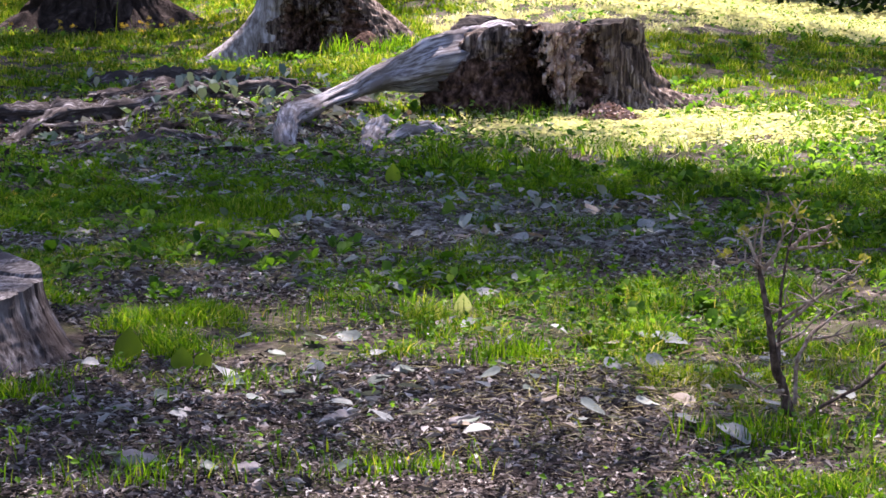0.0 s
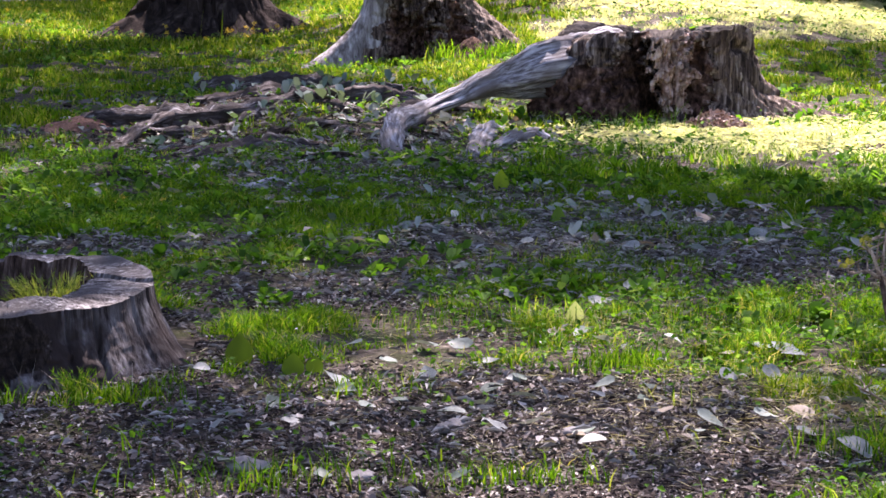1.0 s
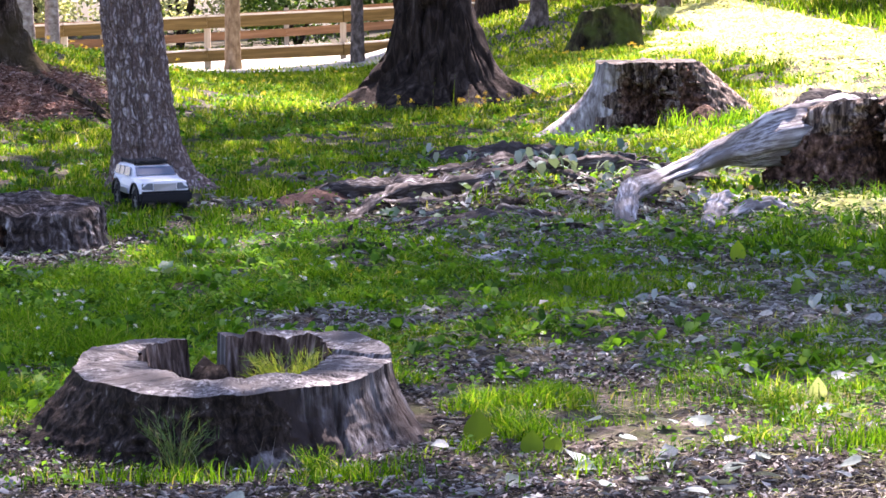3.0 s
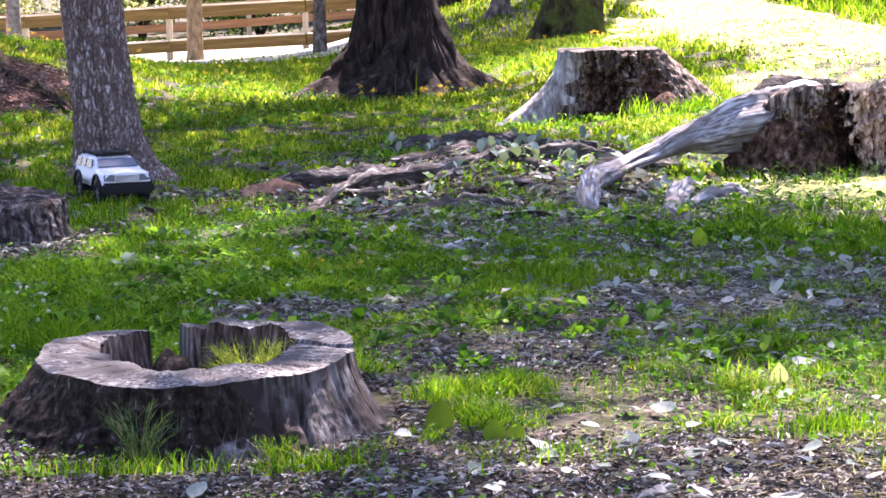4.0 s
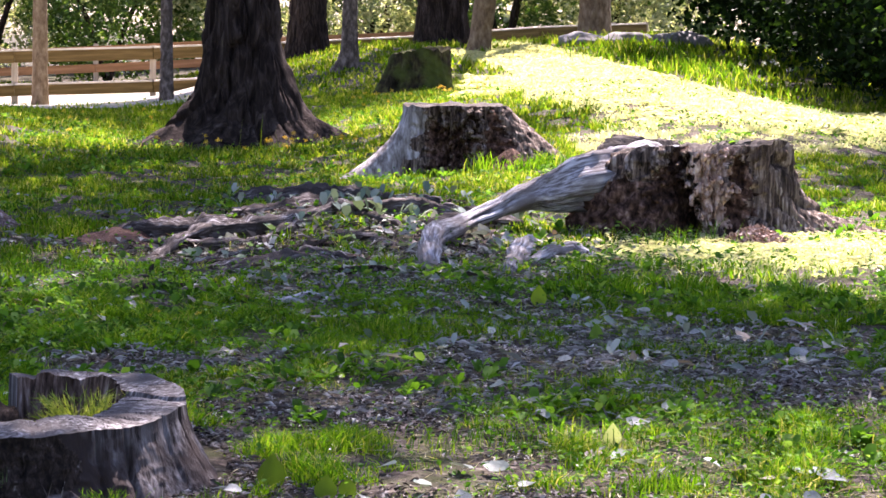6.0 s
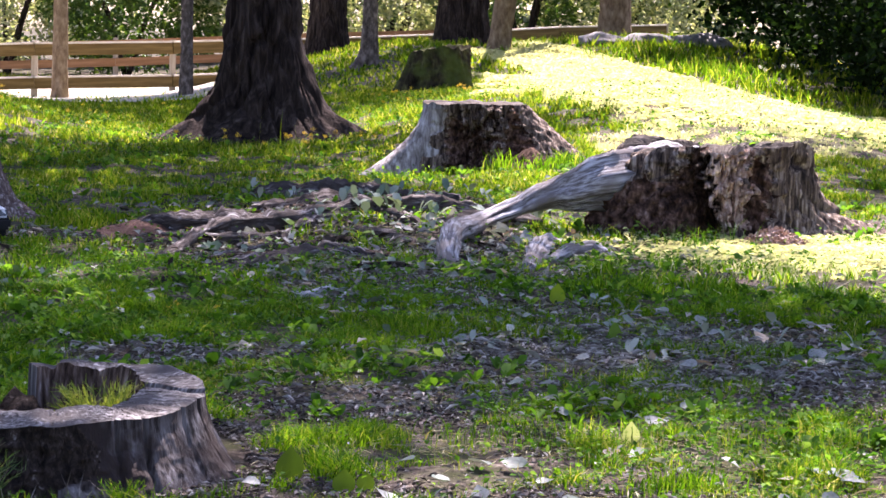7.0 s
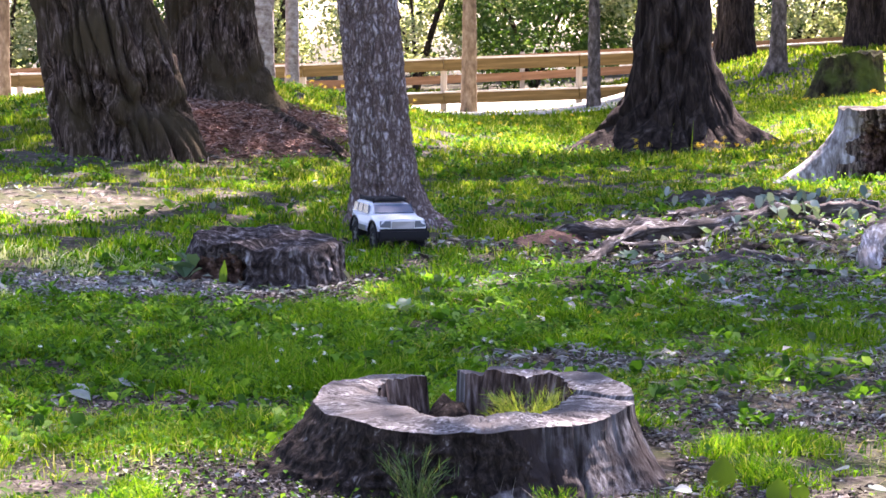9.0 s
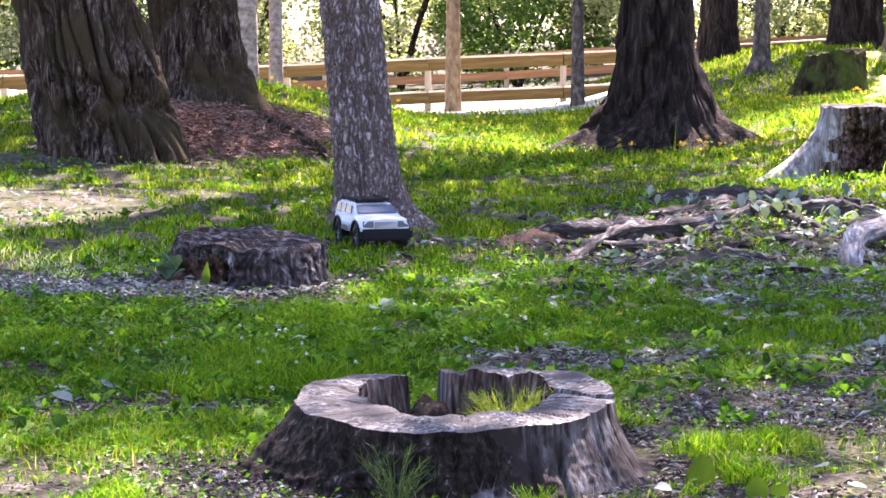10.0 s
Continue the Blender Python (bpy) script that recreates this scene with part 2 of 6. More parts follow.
HOLLOW_WOOD = grain("hollow_inside_wood", [(0.36, (0.02, 0.013, 0.01)), (0.48, (0.075, 0.05, 0.037)), (0.58, (0.17, 0.125, 0.1)), (0.72, (0.36, 0.31, 0.27))],
                    scale=(70, 70, 3), bump=1.0, dist=0.008, rough=0.9, spec=0.12, detail=8)
MOSSY = grain("mossy_rotten_bark", [(0.36, (0.01, 0.008, 0.005)), (0.5, (0.04, 0.032, 0.018)), (0.62, (0.085, 0.08, 0.03)), (0.74, (0.2, 0.19, 0.1))],
              scale=(14, 14, 6), bump=1.0, dist=0.02, rough=0.95, spec=0.1, detail=9, blotch=(0.07, 0.09, 0.02), blotch_scale=4)
BARK_FLAKY = grain("flaky_stump_bark", [(0.4, (0.013, 0.01, 0.009)), (0.51, (0.05, 0.039, 0.034)), (0.6, (0.15, 0.132, 0.125)), (0.71, (0.42, 0.405, 0.4))],
                   scale=(30, 30, 16), bump=1.0, dist=0.015, rough=0.92, spec=0.12, detail=9, distort=0.7)
ROOT_GREY = grain("root_wood", [(0.38, (0.013, 0.01, 0.009)), (0.48, (0.06, 0.05, 0.045)), (0.57, (0.16, 0.145, 0.137)), (0.68, (0.47, 0.46, 0.45))],
                  scale=(120, 120, 11), along=True, bump=1.0, dist=0.01, rough=0.88, spec=0.15, detail=8, blotch=(0.06, 0.05, 0.044), blotch_scale=7)
FENCE_WOOD = grain("fence_boards", [(0.3, (0.085, 0.053, 0.017)), (0.5, (0.145, 0.094, 0.032)), (0.7, (0.215, 0.145, 0.054))], scale=(1.2, 14, 22), bump=0.3, rough=0.8, spec=0.15)
FENCE_RED = grain("far_fence_boards", [(0.3, (0.2, 0.095, 0.042)), (0.5, (0.3, 0.15, 0.07)), (0.7, (0.39, 0.21, 0.105))], scale=(1.2, 14, 22), bump=0.3, rough=0.8, spec=0.15)
POST_WOOD = grain("fence_posts", [(0.3, (0.3, 0.24, 0.17)), (0.6, (0.45, 0.38, 0.29))], scale=(20, 20, 2), bump=0.3, rough=0.8)
# pale colour of the strips that draw sunlit edges on the rails
SUNLIT_EDGE = grain("sunlit_edge_timber", [(0.3, (0.5, 0.43, 0.34)), (0.6, (0.72, 0.66, 0.56))], scale=(2, 20, 20), bump=0.3, rough=0.8)
ROOT_PALE = grain("silver_root_wood", [(0.36, (0.035, 0.03, 0.029)), (0.46, (0.18, 0.168, 0.165)), (0.55, (0.42, 0.42, 0.43)), (0.68, (0.66, 0.665, 0.67))],
                  scale=(85, 85, 5), along=True, bump=1.0, dist=0.008, rough=0.8, detail=8, blotch=(0.17, 0.15, 0.135), blotch_scale=5)
STONE = grain("stone", [(0.3, (0.09, 0.085, 0.08)), (0.5, (0.2, 0.19, 0.18)), (0.7, (0.36, 0.35, 0.33))], scale=(9, 9, 9), bump=0.6, dist=0.02)
WHITE_PAINT = plain("white_body_paint", (0.78, 0.8, 0.83), 0.28)
BLACK_PLASTIC = plain("black_plastic", (0.012, 0.012, 0.014), 0.65, spec=0.2)
RUBBER = plain("black_rubber", (0.014, 0.014, 0.014), 0.85, spec=0.2)
# dark panes, with the sky's blue reflection mixed into the colour
GLASS_SKY = plain("sky_tinted_window", (0.06, 0.1, 0.17), 0.12, spec=0.5)
GREY_METAL = plain("grey_metal", (0.32, 0.32, 0.34), 0.35, 0.7)
RED_LENS = plain("red_lamp_lens", (0.4, 0.06, 0.03), 0.2)
CLEAR_LENS = plain("clear_lamp_lens", (0.1, 0.115, 0.13), 0.2, spec=0.3)
AMBER = plain("amber_plate", (0.6, 0.38, 0.04), 0.5)

# ---------------------------------------------------------------- tools
RNG = np.random.default_rng(7)


def vn(x, y, z=0.0, seed=0):
    """Smooth value noise, 0 to 1."""
    x, y, z = np.broadcast_arrays(np.asarray(x, float), np.asarray(y, float), np.asarray(z, float))
    ix, iy, iz = np.floor(x).astype(np.int64), np.floor(y).astype(np.int64), np.floor(z).astype(np.int64)
    fx, fy, fz = x - ix, y - iy, z - iz
    fx, fy, fz = (f * f * (3 - 2 * f) for f in (fx, fy, fz))

    def h(a, b, c):
        v = (a * 374761393 + b * 668265263 + c * 2147483647 + seed * 974634) & 0xFFFFFFFF
        v = ((v ^ (v >> 13)) * 1274126177) & 0xFFFFFFFF
        v = ((v ^ (v >> 16)) * 2146822519) & 0xFFFFFFFF
        return ((v ^ (v >> 15)) & 0xFFFF) / 65535.0
    r = 0
    for dz in (0, 1):
        for dy in (0, 1):
            for dx in (0, 1):
                w = (fx if dx else 1 - fx) * (fy if dy else 1 - fy) * (fz if dz else 1 - fz)
                r = r + w * h(ix + dx, iy + dy, iz + dz)
    return r


def fbm(x, y, z=0.0, seed=0, octaves=4):
    v, a, s = 0, 0.5, 0
    for k in range(octaves):
        v, s = v + a * vn(np.asarray(x) * 2 ** k, np.asarray(y) * 2 ** k, np.asarray(z) * 2 ** k, seed + k), s + a
        a *= 0.5
    return v / s


def fast_mesh(name, verts, corners, sizes, mat, smooth=False):
    me = bpy.data.meshes.new(name)
    verts, corners, sizes = np.asarray(verts, np.float32), np.asarray(corners, np.int32), np.asarray(sizes, np.int32)
    me.vertices.add(len(verts))
    me.vertices.foreach_set("co", verts.ravel())
    me.loops.add(len(corners))
    me.loops.foreach_set("vertex_index", corners)
    me.polygons.add(len(sizes))
    me.polygons.foreach_set("loop_start", np.concatenate([[0], np.cumsum(sizes)[:-1]]).astype(np.int32))
    me.polygons.foreach_set("use_smooth", np.full(len(sizes), smooth))
    me.update(calc_edges=True)
    me.validate()
    me.materials.append(mat)
    return me


def grid_faces(nr, ns, closed=True):
    i, j = np.meshgrid(np.arange(nr - 1), np.arange(ns if closed else ns - 1), indexing="ij")
    k = (j + 1) % ns
    return np.stack([i * ns + j, i * ns + k, (i + 1) * ns + k, (i + 1) * ns + j], -1).reshape(-1, 4)


def tri_obj(name, verts, quads, mat, parent=None, label="", smooth=True):
    quads = np.asarray(quads)
    ob = new(name, fast_mesh(name, np.asarray(verts).reshape(-1, 3), quads.ravel(), np.full(len(quads), quads.shape[1]), mat, smooth))
    if parent:
        ob.parent = parent
    return tagged(ob, label)


def part(name, bm, mat, parent=None, label="", smooth=False):
    me = bpy.data.meshes.new(name)
    bm.to_mesh(me)
    bm.free()
    me.materials.append(mat)
    if smooth:
        me.polygons.foreach_set("use_smooth", np.full(len(me.polygons), True))
    ob = new(name, me)
    if parent:
        ob.parent = parent
    return tagged(ob, label)


def thing(name, at, label, category, group="", turn=0.0):
    ob = new(name)
    ob.matrix_world = pose(*at, 0, 0, turn)
    ob.empty_display_size = 0.1
    return tagged(ob, label, category, group)


def gz(x, y):
    """Height of the ground."""
    x, y = np.asarray(x, float), np.asarray(y, float)
    z = 0
    for a, cx, cy, sx, sy in ((1.33, 7.231, 37.846, 4.191, 10.7), (0.582, -3.014, 18.215, 2.038, 5.281), (-0.382, 2.449, 40.154, 13.947, 8.634),
                              (0.421, 3.907, 17.002, 1.899, 4.295), (0.561, 2.935, 36.844, 2.118, 15.493), (0.07, 0.85, 10.5, 0.8, 0.8), (-0.3, 5.8, 37.5, 2.2, 3.2)):
        z = z + a * np.exp(-((x - cx) / sx) ** 2 - ((y - cy) / sy) ** 2)
    fade = np.exp(-(np.maximum(np.hypot(x, y - 20) - 25, 0) / 20) ** 2)
    return z + fade * (0.05 * (fbm(x / 0.9, y / 0.9, 0, 3, 3) - 0.5) + 0.02 * (vn(x / 0.16, y / 0.16, 0, 5) - 0.5))


def ground_at(x, y, lift=0.0):
    return (x, y, float(gz(x, y)) + lift)


BARE = ((0.5, 3.85, 1.0, 0.75, 1.0), (0.75, 4.25, 0.5, 0.35, 0.9), (1.45, 6.3, 0.6, 0.8, 0.66), (-0.02, 6.4, 0.38, 0.22, 0.95), (0.55, 5.6, 0.28, 0.25, 0.7), (0.9, 9.5, 1.1, 1.0, 0.3),
        (-1.2, 8.2, 0.45, 0.45, 0.9), (-1.65, 8.05, 0.5, 0.32, 1.3), (-2.1, 14.9, 0.65, 1.4, 1.0), (-2.5, 11.2, 0.55, 0.6, 1.1), (-2.5, 13.0, 0.7, 0.25, 1.0), (-0.45, 9.9, 0.3, 0.25, 0.7),
        (1.9, 5.55, 0.5, 0.25, 0.8), (-0.2, 4.7, 0.5, 0.5, 0.9), (-1.1, 5.6, 0.4, 0.2, 0.6), (0.9, 5.2, 0.25, 0.12, 0.5), (1.0, 7.4, 0.5, 0.4, 0.6))


def bare(x, y):
    """0 where grass is thick, 1 on bare earth."""
    b = 0.0
    for cx, cy, rx, ry, s in BARE:
        b = np.maximum(b, s * np.clip(1.6 - 1.1 * np.hypot((x - cx) / rx, (y - cy) / ry), 0, 1))
    n = fbm(x / 0.45, y / 0.45, 0, 11, 3)
    return np.clip(b + (n - 0.5) * 1.6 + 0.05, 0, 1) * np.clip(b * 3 + 0.55, 0, 1)

# ---------------------------------------------------------------- shape makers
GRAIN = [None]


def tube(points, radii, ns=14, step=0.03, rough=0.25, seed=0, freq=9.0):
    """A bent, knotty limb through the points; returns its vertices and quads."""
    p, r = np.array(points, float), np.array(radii, float)
    s = np.concatenate([[0], np.cumsum(np.linalg.norm(np.diff(p, axis=0), axis=1))])
    n = max(6, int(s[-1] / step))
    u = np.linspace(0, s[-1], n)
    c = np.stack([np.interp(u, s, p[:, k]) for k in range(3)], -1)
    for _ in range(max(2, n // 12)):
        c[1:-1] = 0.25 * c[:-2] + 0.5 * c[1:-1] + 0.25 * c[2:]
    rr = np.interp(u, s, r)
    rr[-1] *= 0.35
    tg = np.gradient(c, axis=0)
    tg /= np.linalg.norm(tg, axis=1)[:, None] + 1e-9
    ref = np.where(np.abs(tg[:, 2:3]) > 0.9, [[1.0, 0, 0]], [[0, 0, 1.0]])
    e1 = np.cross(tg, ref)
    e1 /= np.linalg.norm(e1, axis=1)[:, None] + 1e-9
    e2 = np.cross(e1, tg)
    a = np.linspace(0, 2 * np.pi, ns, endpoint=False)
    ring = np.cos(a)[None, :, None] * e1[:, None, :] + np.sin(a)[None, :, None] * e2[:, None, :]
    v = c[:, None, :] + ring * rr[:, None, None]
    d = fbm(v[..., 0] * freq, v[..., 1] * freq, v[..., 2] * freq, seed, 3) - 0.5
    along = vn(np.cos(a)[None, :] * 2.2 + seed, np.sin(a)[None, :] * 2.2, u[:, None] * 2.0, seed + 9) - 0.5
    cleft = np.abs(vn(np.cos(a)[None, :] * 3.2 + seed, np.sin(a)[None, :] * 3.2, u[:, None] * 2.5, seed + 19) - 0.5) - 0.2
    v = v + ring * (rr[:, None] * rough * 2 * (d * 1.1 + along + cleft * 1.1))[..., None]
    q = grid_faces(n, ns)
    end = (n - 1) * ns
    capf = np.array([[end + k, end + k + 1, end + ns - 2 - k, end + ns - 1 - k] for k in range(ns // 2 - 1)])
    cap0 = np.array([[k + 1, k, ns - 1 - k, ns - 2 - k] for k in range(ns // 2 - 1)])
    GRAIN[0] = np.stack([np.cos(a)[None, :] * rr[:, None], np.sin(a)[None, :] * rr[:, None], u[:, None] + 0 * a[None, :]], -1).reshape(-1, 3)
    return v.reshape(-1, 3), np.concatenate([q, capf, cap0])


def leaves_mesh(name, centers, size, mat, flat=0.0, aspect=0.55, rng=RNG, fold=0.15):
    """Many small leaves, each a folded lozenge, at the centres given."""
    n = len(centers)
    d = rng.normal(size=(n, 3))
    d[:, 2] *= 1 - flat
    d /= np.linalg.norm(d, axis=1)[:, None]
    up = rng.normal(size=(n, 3)) * (1 - flat * 0.8) + np.array([0, 0, flat * 2.0])
    w = np.cross(d, up)
    w /= np.linalg.norm(w, axis=1)[:, None] + 1e-9
    nn = np.cross(w, d)
    s = (size * rng.uniform(0.6, 1.3, n))[:, None]
    c = np.asarray(centers)
    v = np.stack([c - d * s / 2, c + w * s * aspect / 2 + nn * s * fold, c + d * s / 2, c - w * s * aspect / 2 + nn * s * fold], 1)
    i = np.arange(n)[:, None] * 4
    # two triangles joined along the midrib
    q = np.concatenate([i + [0, 1, 2], i + [0, 2, 3]], 1).ravel()
    return fast_mesh(name, v.reshape(-1, 3), q, np.full(2 * n, 3), mat)


def cloud(n, center, radii, clumps, spread, rng=RNG):
    """Leaf centres gathered in clumps inside an ellipsoid, thicker towards its skin."""
    c = rng.normal(size=(clumps, 3))
    c /= np.linalg.norm(c, axis=1)[:, None]
    c *= rng.uniform(0.35, 1.0, (clumps, 1)) ** 0.5
    c = c * np.array(radii) + np.array(center)
    k = rng.integers(0, clumps, n)
    return c[k] + rng.normal(size=(n, 3)) * np.array(spread)


def tree(at, r, height, bark, label, lean=(0, 0), flare=0.3, flare_h=0.3, lobes=(), ridge=0.03, ridge_w=0.09, crown=None, ns=120, limbs=5, seed=1, fine=True, boughs=(), name="tree", category="tree", group="trees in the grass"):
    base = ground_at(*at)
    t = thing(name, base, label, category, group)
    z = np.concatenate([np.linspace(-0.15, 2.0, 130 if fine else 40), np.linspace(2.1, height, 24)])
    a = np.linspace(0, 2 * np.pi, ns, endpoint=False)
    Z, A = np.meshgrid(z, a, indexing="ij")
    rad = r * (1 - 0.8 * np.clip(Z, 0, None) / height) + r * flare * np.exp(-np.clip(Z, -0.1, None) / flare_h)
    for ang, extra, width, hh in lobes:
        dd = (A - radians(ang) + np.pi) % (2 * np.pi) - np.pi
        rad = rad + extra * np.exp(-np.clip(Z, -0.1, None) / hh) * np.exp(-(dd / radians(width)) ** 2)
    k = r / ridge_w
    wob = 0.8 * (vn(np.cos(A) * 2, np.sin(A) * 2, Z * 2.2, seed) - 0.5)
    n1 = vn(np.cos(A + wob) * k, np.sin(A + wob) * k, Z * 0.25 / ridge_w, seed + 1)
    n2 = vn(np.cos(A) * k * 2.3, np.sin(A) * k * 2.3, Z * 0.9 / ridge_w, seed + 2)
    n3 = vn(np.cos(A - wob) * k * 1.7, np.sin(A - wob) * k * 1.7, Z * 0.4 / ridge_w, seed + 6)
    groove = np.exp(-((n1 - 0.5) / 0.085) ** 2) + 0.55 * np.exp(-((n3 - 0.5) / 0.07) ** 2)
    rad = rad - ridge * np.minimum(groove, 1.2) + ridge * 0.7 * (n2 - 0.5)
    rad = rad + 0.06 * r * (vn(np.cos(A) * 1.5, np.sin(A) * 1.5, Z * 1.2, seed + 3) - 0.5)
    v = np.stack([np.cos(A) * rad + lean[0] * Z, np.sin(A) * rad + lean[1] * Z, Z], -1)
    tri_obj("trunk", v, grid_faces(len(z), ns), bark, t)
    rng = np.random.default_rng(seed)
    if crown:
        cx, cy, cz, rx, ry, rz, n, size, mat = crown
        top = np.array([lean[0] * height, lean[1] * height, height])
        for _ in range(limbs):
            h0 = rng.uniform(0.45, 0.85) * height
            st = np.array([lean[0] * h0, lean[1] * h0, h0])
            ang = rng.uniform(0, 2 * np.pi)
            en = np.array([cx + math.cos(ang) * rx * 0.75, cy + math.sin(ang) * ry * 0.75, min(cz + rng.uniform(-0.4, 0.6) * rz, height)])
            lv, lq = tube([st, st * 0.6 + en * 0.4 + [0, 0, 0.3], en], [r * 0.28, r * 0.18, r * 0.05], 8, 0.25, 0.15, seed)
            tri_obj("limb", lv, lq, bark, t)
        pts = cloud(n, (cx, cy, cz), (rx, ry, rz), 70, (0.45, 0.45, 0.25), rng)
        ob = new("crown", leaves_mesh("crown", pts, size, mat, 0.3, 0.5, rng))
        ob.parent = t
        for bx, by, bz, sx, sy, sz, n in boughs:
            lv, lq = tube([(lean[0] * bz, lean[1] * bz, bz + 0.3), (bx * 0.5, by * 0.5, bz + 0.2), (bx * 1.2, by * 1.2, bz)], [r * 0.2, r * 0.14, r * 0.04], 8, 0.2, 0.15, seed)
            tri_obj("limb", lv, lq, bark, t)
            ob = new("low_bough", leaves_mesh("low_bough", cloud(n, (bx, by, bz), (sx, sy, sz), 40, (0.3, 0.3, 0.15), rng), size, mat, 0.3, 0.5, rng))
            ob.parent = t
            tagged(ob, kind="stuff")
    return t


def stump(name, at, rt, rb, h, label, lobes=(), side=WOOD_DARK, top=WOOD_CUT, rot=WOOD_ROT, cavity=(), hole=None, notch=(), stretch=1.0, ns=300,
          ridge=0.012, ridge_w=0.04, zf=0.16, fissure=0.0, bare_arc=None, crest=(), top_rough=0.015, tilt=(0.0, 0.0), power=1.6, seed=1, rim_drop=0.0, grooves=(), z_sink=0.06, bare=WOOD_BARE, inside=None, fresh=None):
    base = ground_at(*at)
    t = thing(name, base, label, "tree stump", "tree stumps")
    a = np.linspace(0, 2 * np.pi, ns, endpoint=False)

    def gap(ang):
        return (a - radians(ang) + np.pi) % (2 * np.pi) - np.pi
    ht = h + tilt[0] * np.cos(a) + tilt[1] * np.sin(a) + top_rough * 2 * (fbm(np.cos(a) * 3, np.sin(a) * 3, 0, seed, 4) - 0.5)
    for ang, width, drop in notch:
        ht = ht - drop * (np.abs(gap(ang)) < radians(width))
    for ang, width, rise in crest:
        ht = ht + rise * np.exp(-(gap(ang) / radians(width)) ** 2)
    nr = 70
    u = np.linspace(0, 1, nr)
    U, A = np.meshgrid(u, a, indexing="ij")
    Z = -z_sink + U * (ht[None, :] + z_sink)
    rad = rt + (rb - rt) * (1 - U) ** power
    for ang, extra, width, pw in lobes:
        w = radians(width)
        rad = rad + extra * (1 - U) ** pw * np.exp(-(gap(ang)[None, :] / w) ** 2)
    k = rt / ridge_w
    n1 = vn(np.cos(A) * k, np.sin(A) * k, Z * zf / ridge_w, seed + 4)
    n2 = vn(np.cos(A) * k * 2.7, np.sin(A) * k * 2.7, Z * 0.5 / ridge_w, seed + 5)
    n3 = vn(np.cos(A) * 2, np.sin(A) * 2, Z * 4, seed + 6)
    n4 = fbm(np.cos(A) * k * 2, np.sin(A) * k * 2, Z * 1.6 / ridge_w, seed + 14, 3)
    calm = 1 - (0.75 if hole else 0.25) * U ** 3
    if bare_arc:
        calm = calm * (1 - 0.7 * np.exp(-(gap(bare_arc[0])[None, :] / radians(bare_arc[1])) ** 4))
    rad = rad + calm * ridge * ((1 - np.abs(2 * n1 - 1)) * 1.4 - 0.7 + (n2 - 0.5) * 0.8 + (n4 - 0.5) * 1.8) + 0.10 * rt * (n3 - 0.5)
    if fissure:
        f1 = vn(np.cos(A) * rt / 0.035, np.sin(A) * rt / 0.035, Z * 5, seed + 15)
        f2 = vn(np.cos(A) * rt / 0.015, np.sin(A) * rt / 0.015, Z * 9, seed + 16)
        rad = rad - calm * fissure * (np.exp(-((f1 - 0.5) / 0.08) ** 2) + 0.4 * np.exp(-((f2 - 0.5) / 0.1) ** 2))
    for ang, width, depth in grooves:
        rad = rad - depth * np.exp(-(gap(ang)[None, :] / radians(width)) ** 2)
    mask = np.zeros_like(rad)
    for ang, width, uc, uw, depth in cavity:
        m = np.exp(-np.abs((gap(ang)[None, :] + 0.5 * (n3 - 0.5) + 0.5 * (n4 - 0.5)) / radians(width)) ** 3) * np.exp(-np.abs((U - uc + 0.4 * (n3 - 0.5) + 0.4 * (n4 - 0.5)) / uw) ** 3)
        mask = np.maximum(mask, m)
        rag = fbm(np.cos(A) * 7, np.sin(A) * 7, Z * 16, seed + 7, 4) - 0.5
        lump = fbm(np.cos(A) * rt / 0.026, np.sin(A) * rt / 0.026, Z / 0.026, seed + 18, 2) - 0.5
        rad = rad - m * (depth + 0.10 * rag + 0.07 * lump)
    X, Y = np.cos(A) * rad, np.sin(A) * rad * stretch
    v = np.stack([X, Y, Z], -1)
    q = grid_faces(nr, ns)
    fm = mask.ravel()[q].mean(1) > 0.4
    if bare_arc:
        n5 = vn(np.cos(A) * 7, np.sin(A) * 7, Z * 13, seed + 17).ravel()
        mid = np.abs(gap(bare_arc[0]))[q[:, 0] % ns] < radians(bare_arc[1]) + 0.5 * (n3.ravel()[q[:, 0]] - 0.5) + 0.45 * (n5[q[:, 0]] - 0.5)
        tri_obj("bare_wood", v, q[~fm & mid], bare, t, "smooth grey wood where bark is gone")
        tri_obj("bark_side", v, q[~fm & ~mid], side, t)
    else:
        tri_obj("bark_side", v, q[~fm], side, t)
    if fm.any():
        lit_rot = np.zeros(len(q), bool)
        # fresh: arc of the hollow that gets the painted sunlit colour
        if fresh:
            rim = 0.55 * (n4.ravel()[q[:, 0]] - 0.5) + 0.3 * (n3.ravel()[q[:, 0]] - 0.5)
            lit_rot = fm & (np.abs(gap(fresh[0]))[q[:, 0] % ns] < radians(fresh[1]) + rim) & (U.ravel()[q[:, 0]] > 0.22 + rim)
            tri_obj("sunlit_rot", v, q[lit_rot], CRUMBLY_LIT, t, "pinkish tan rotten wood, brightened in colour as a sunlit face", smooth=False)
        tri_obj("rotten_hollow", v, q[fm & ~lit_rot], rot, t, "crumbling brown rotten wood")
    # the cut face
    if hole:
        hx, hy, hrx, hry, floor_z = hole
        ri = 1.0 + 0.16 * (fbm(np.cos(a) * 4, np.sin(a) * 4, 0, seed + 8, 3) - 0.5) + 0.05 * (vn(np.cos(a) * 14, np.sin(a) * 14, 0, seed + 9) - 0.5)
        inner = np.stack([hx + np.cos(a) * hrx * ri, hy + np.sin(a) * hry * ri], -1)
    else:
        inner = np.zeros((ns, 2))
    outer = v[-1, :, :2]
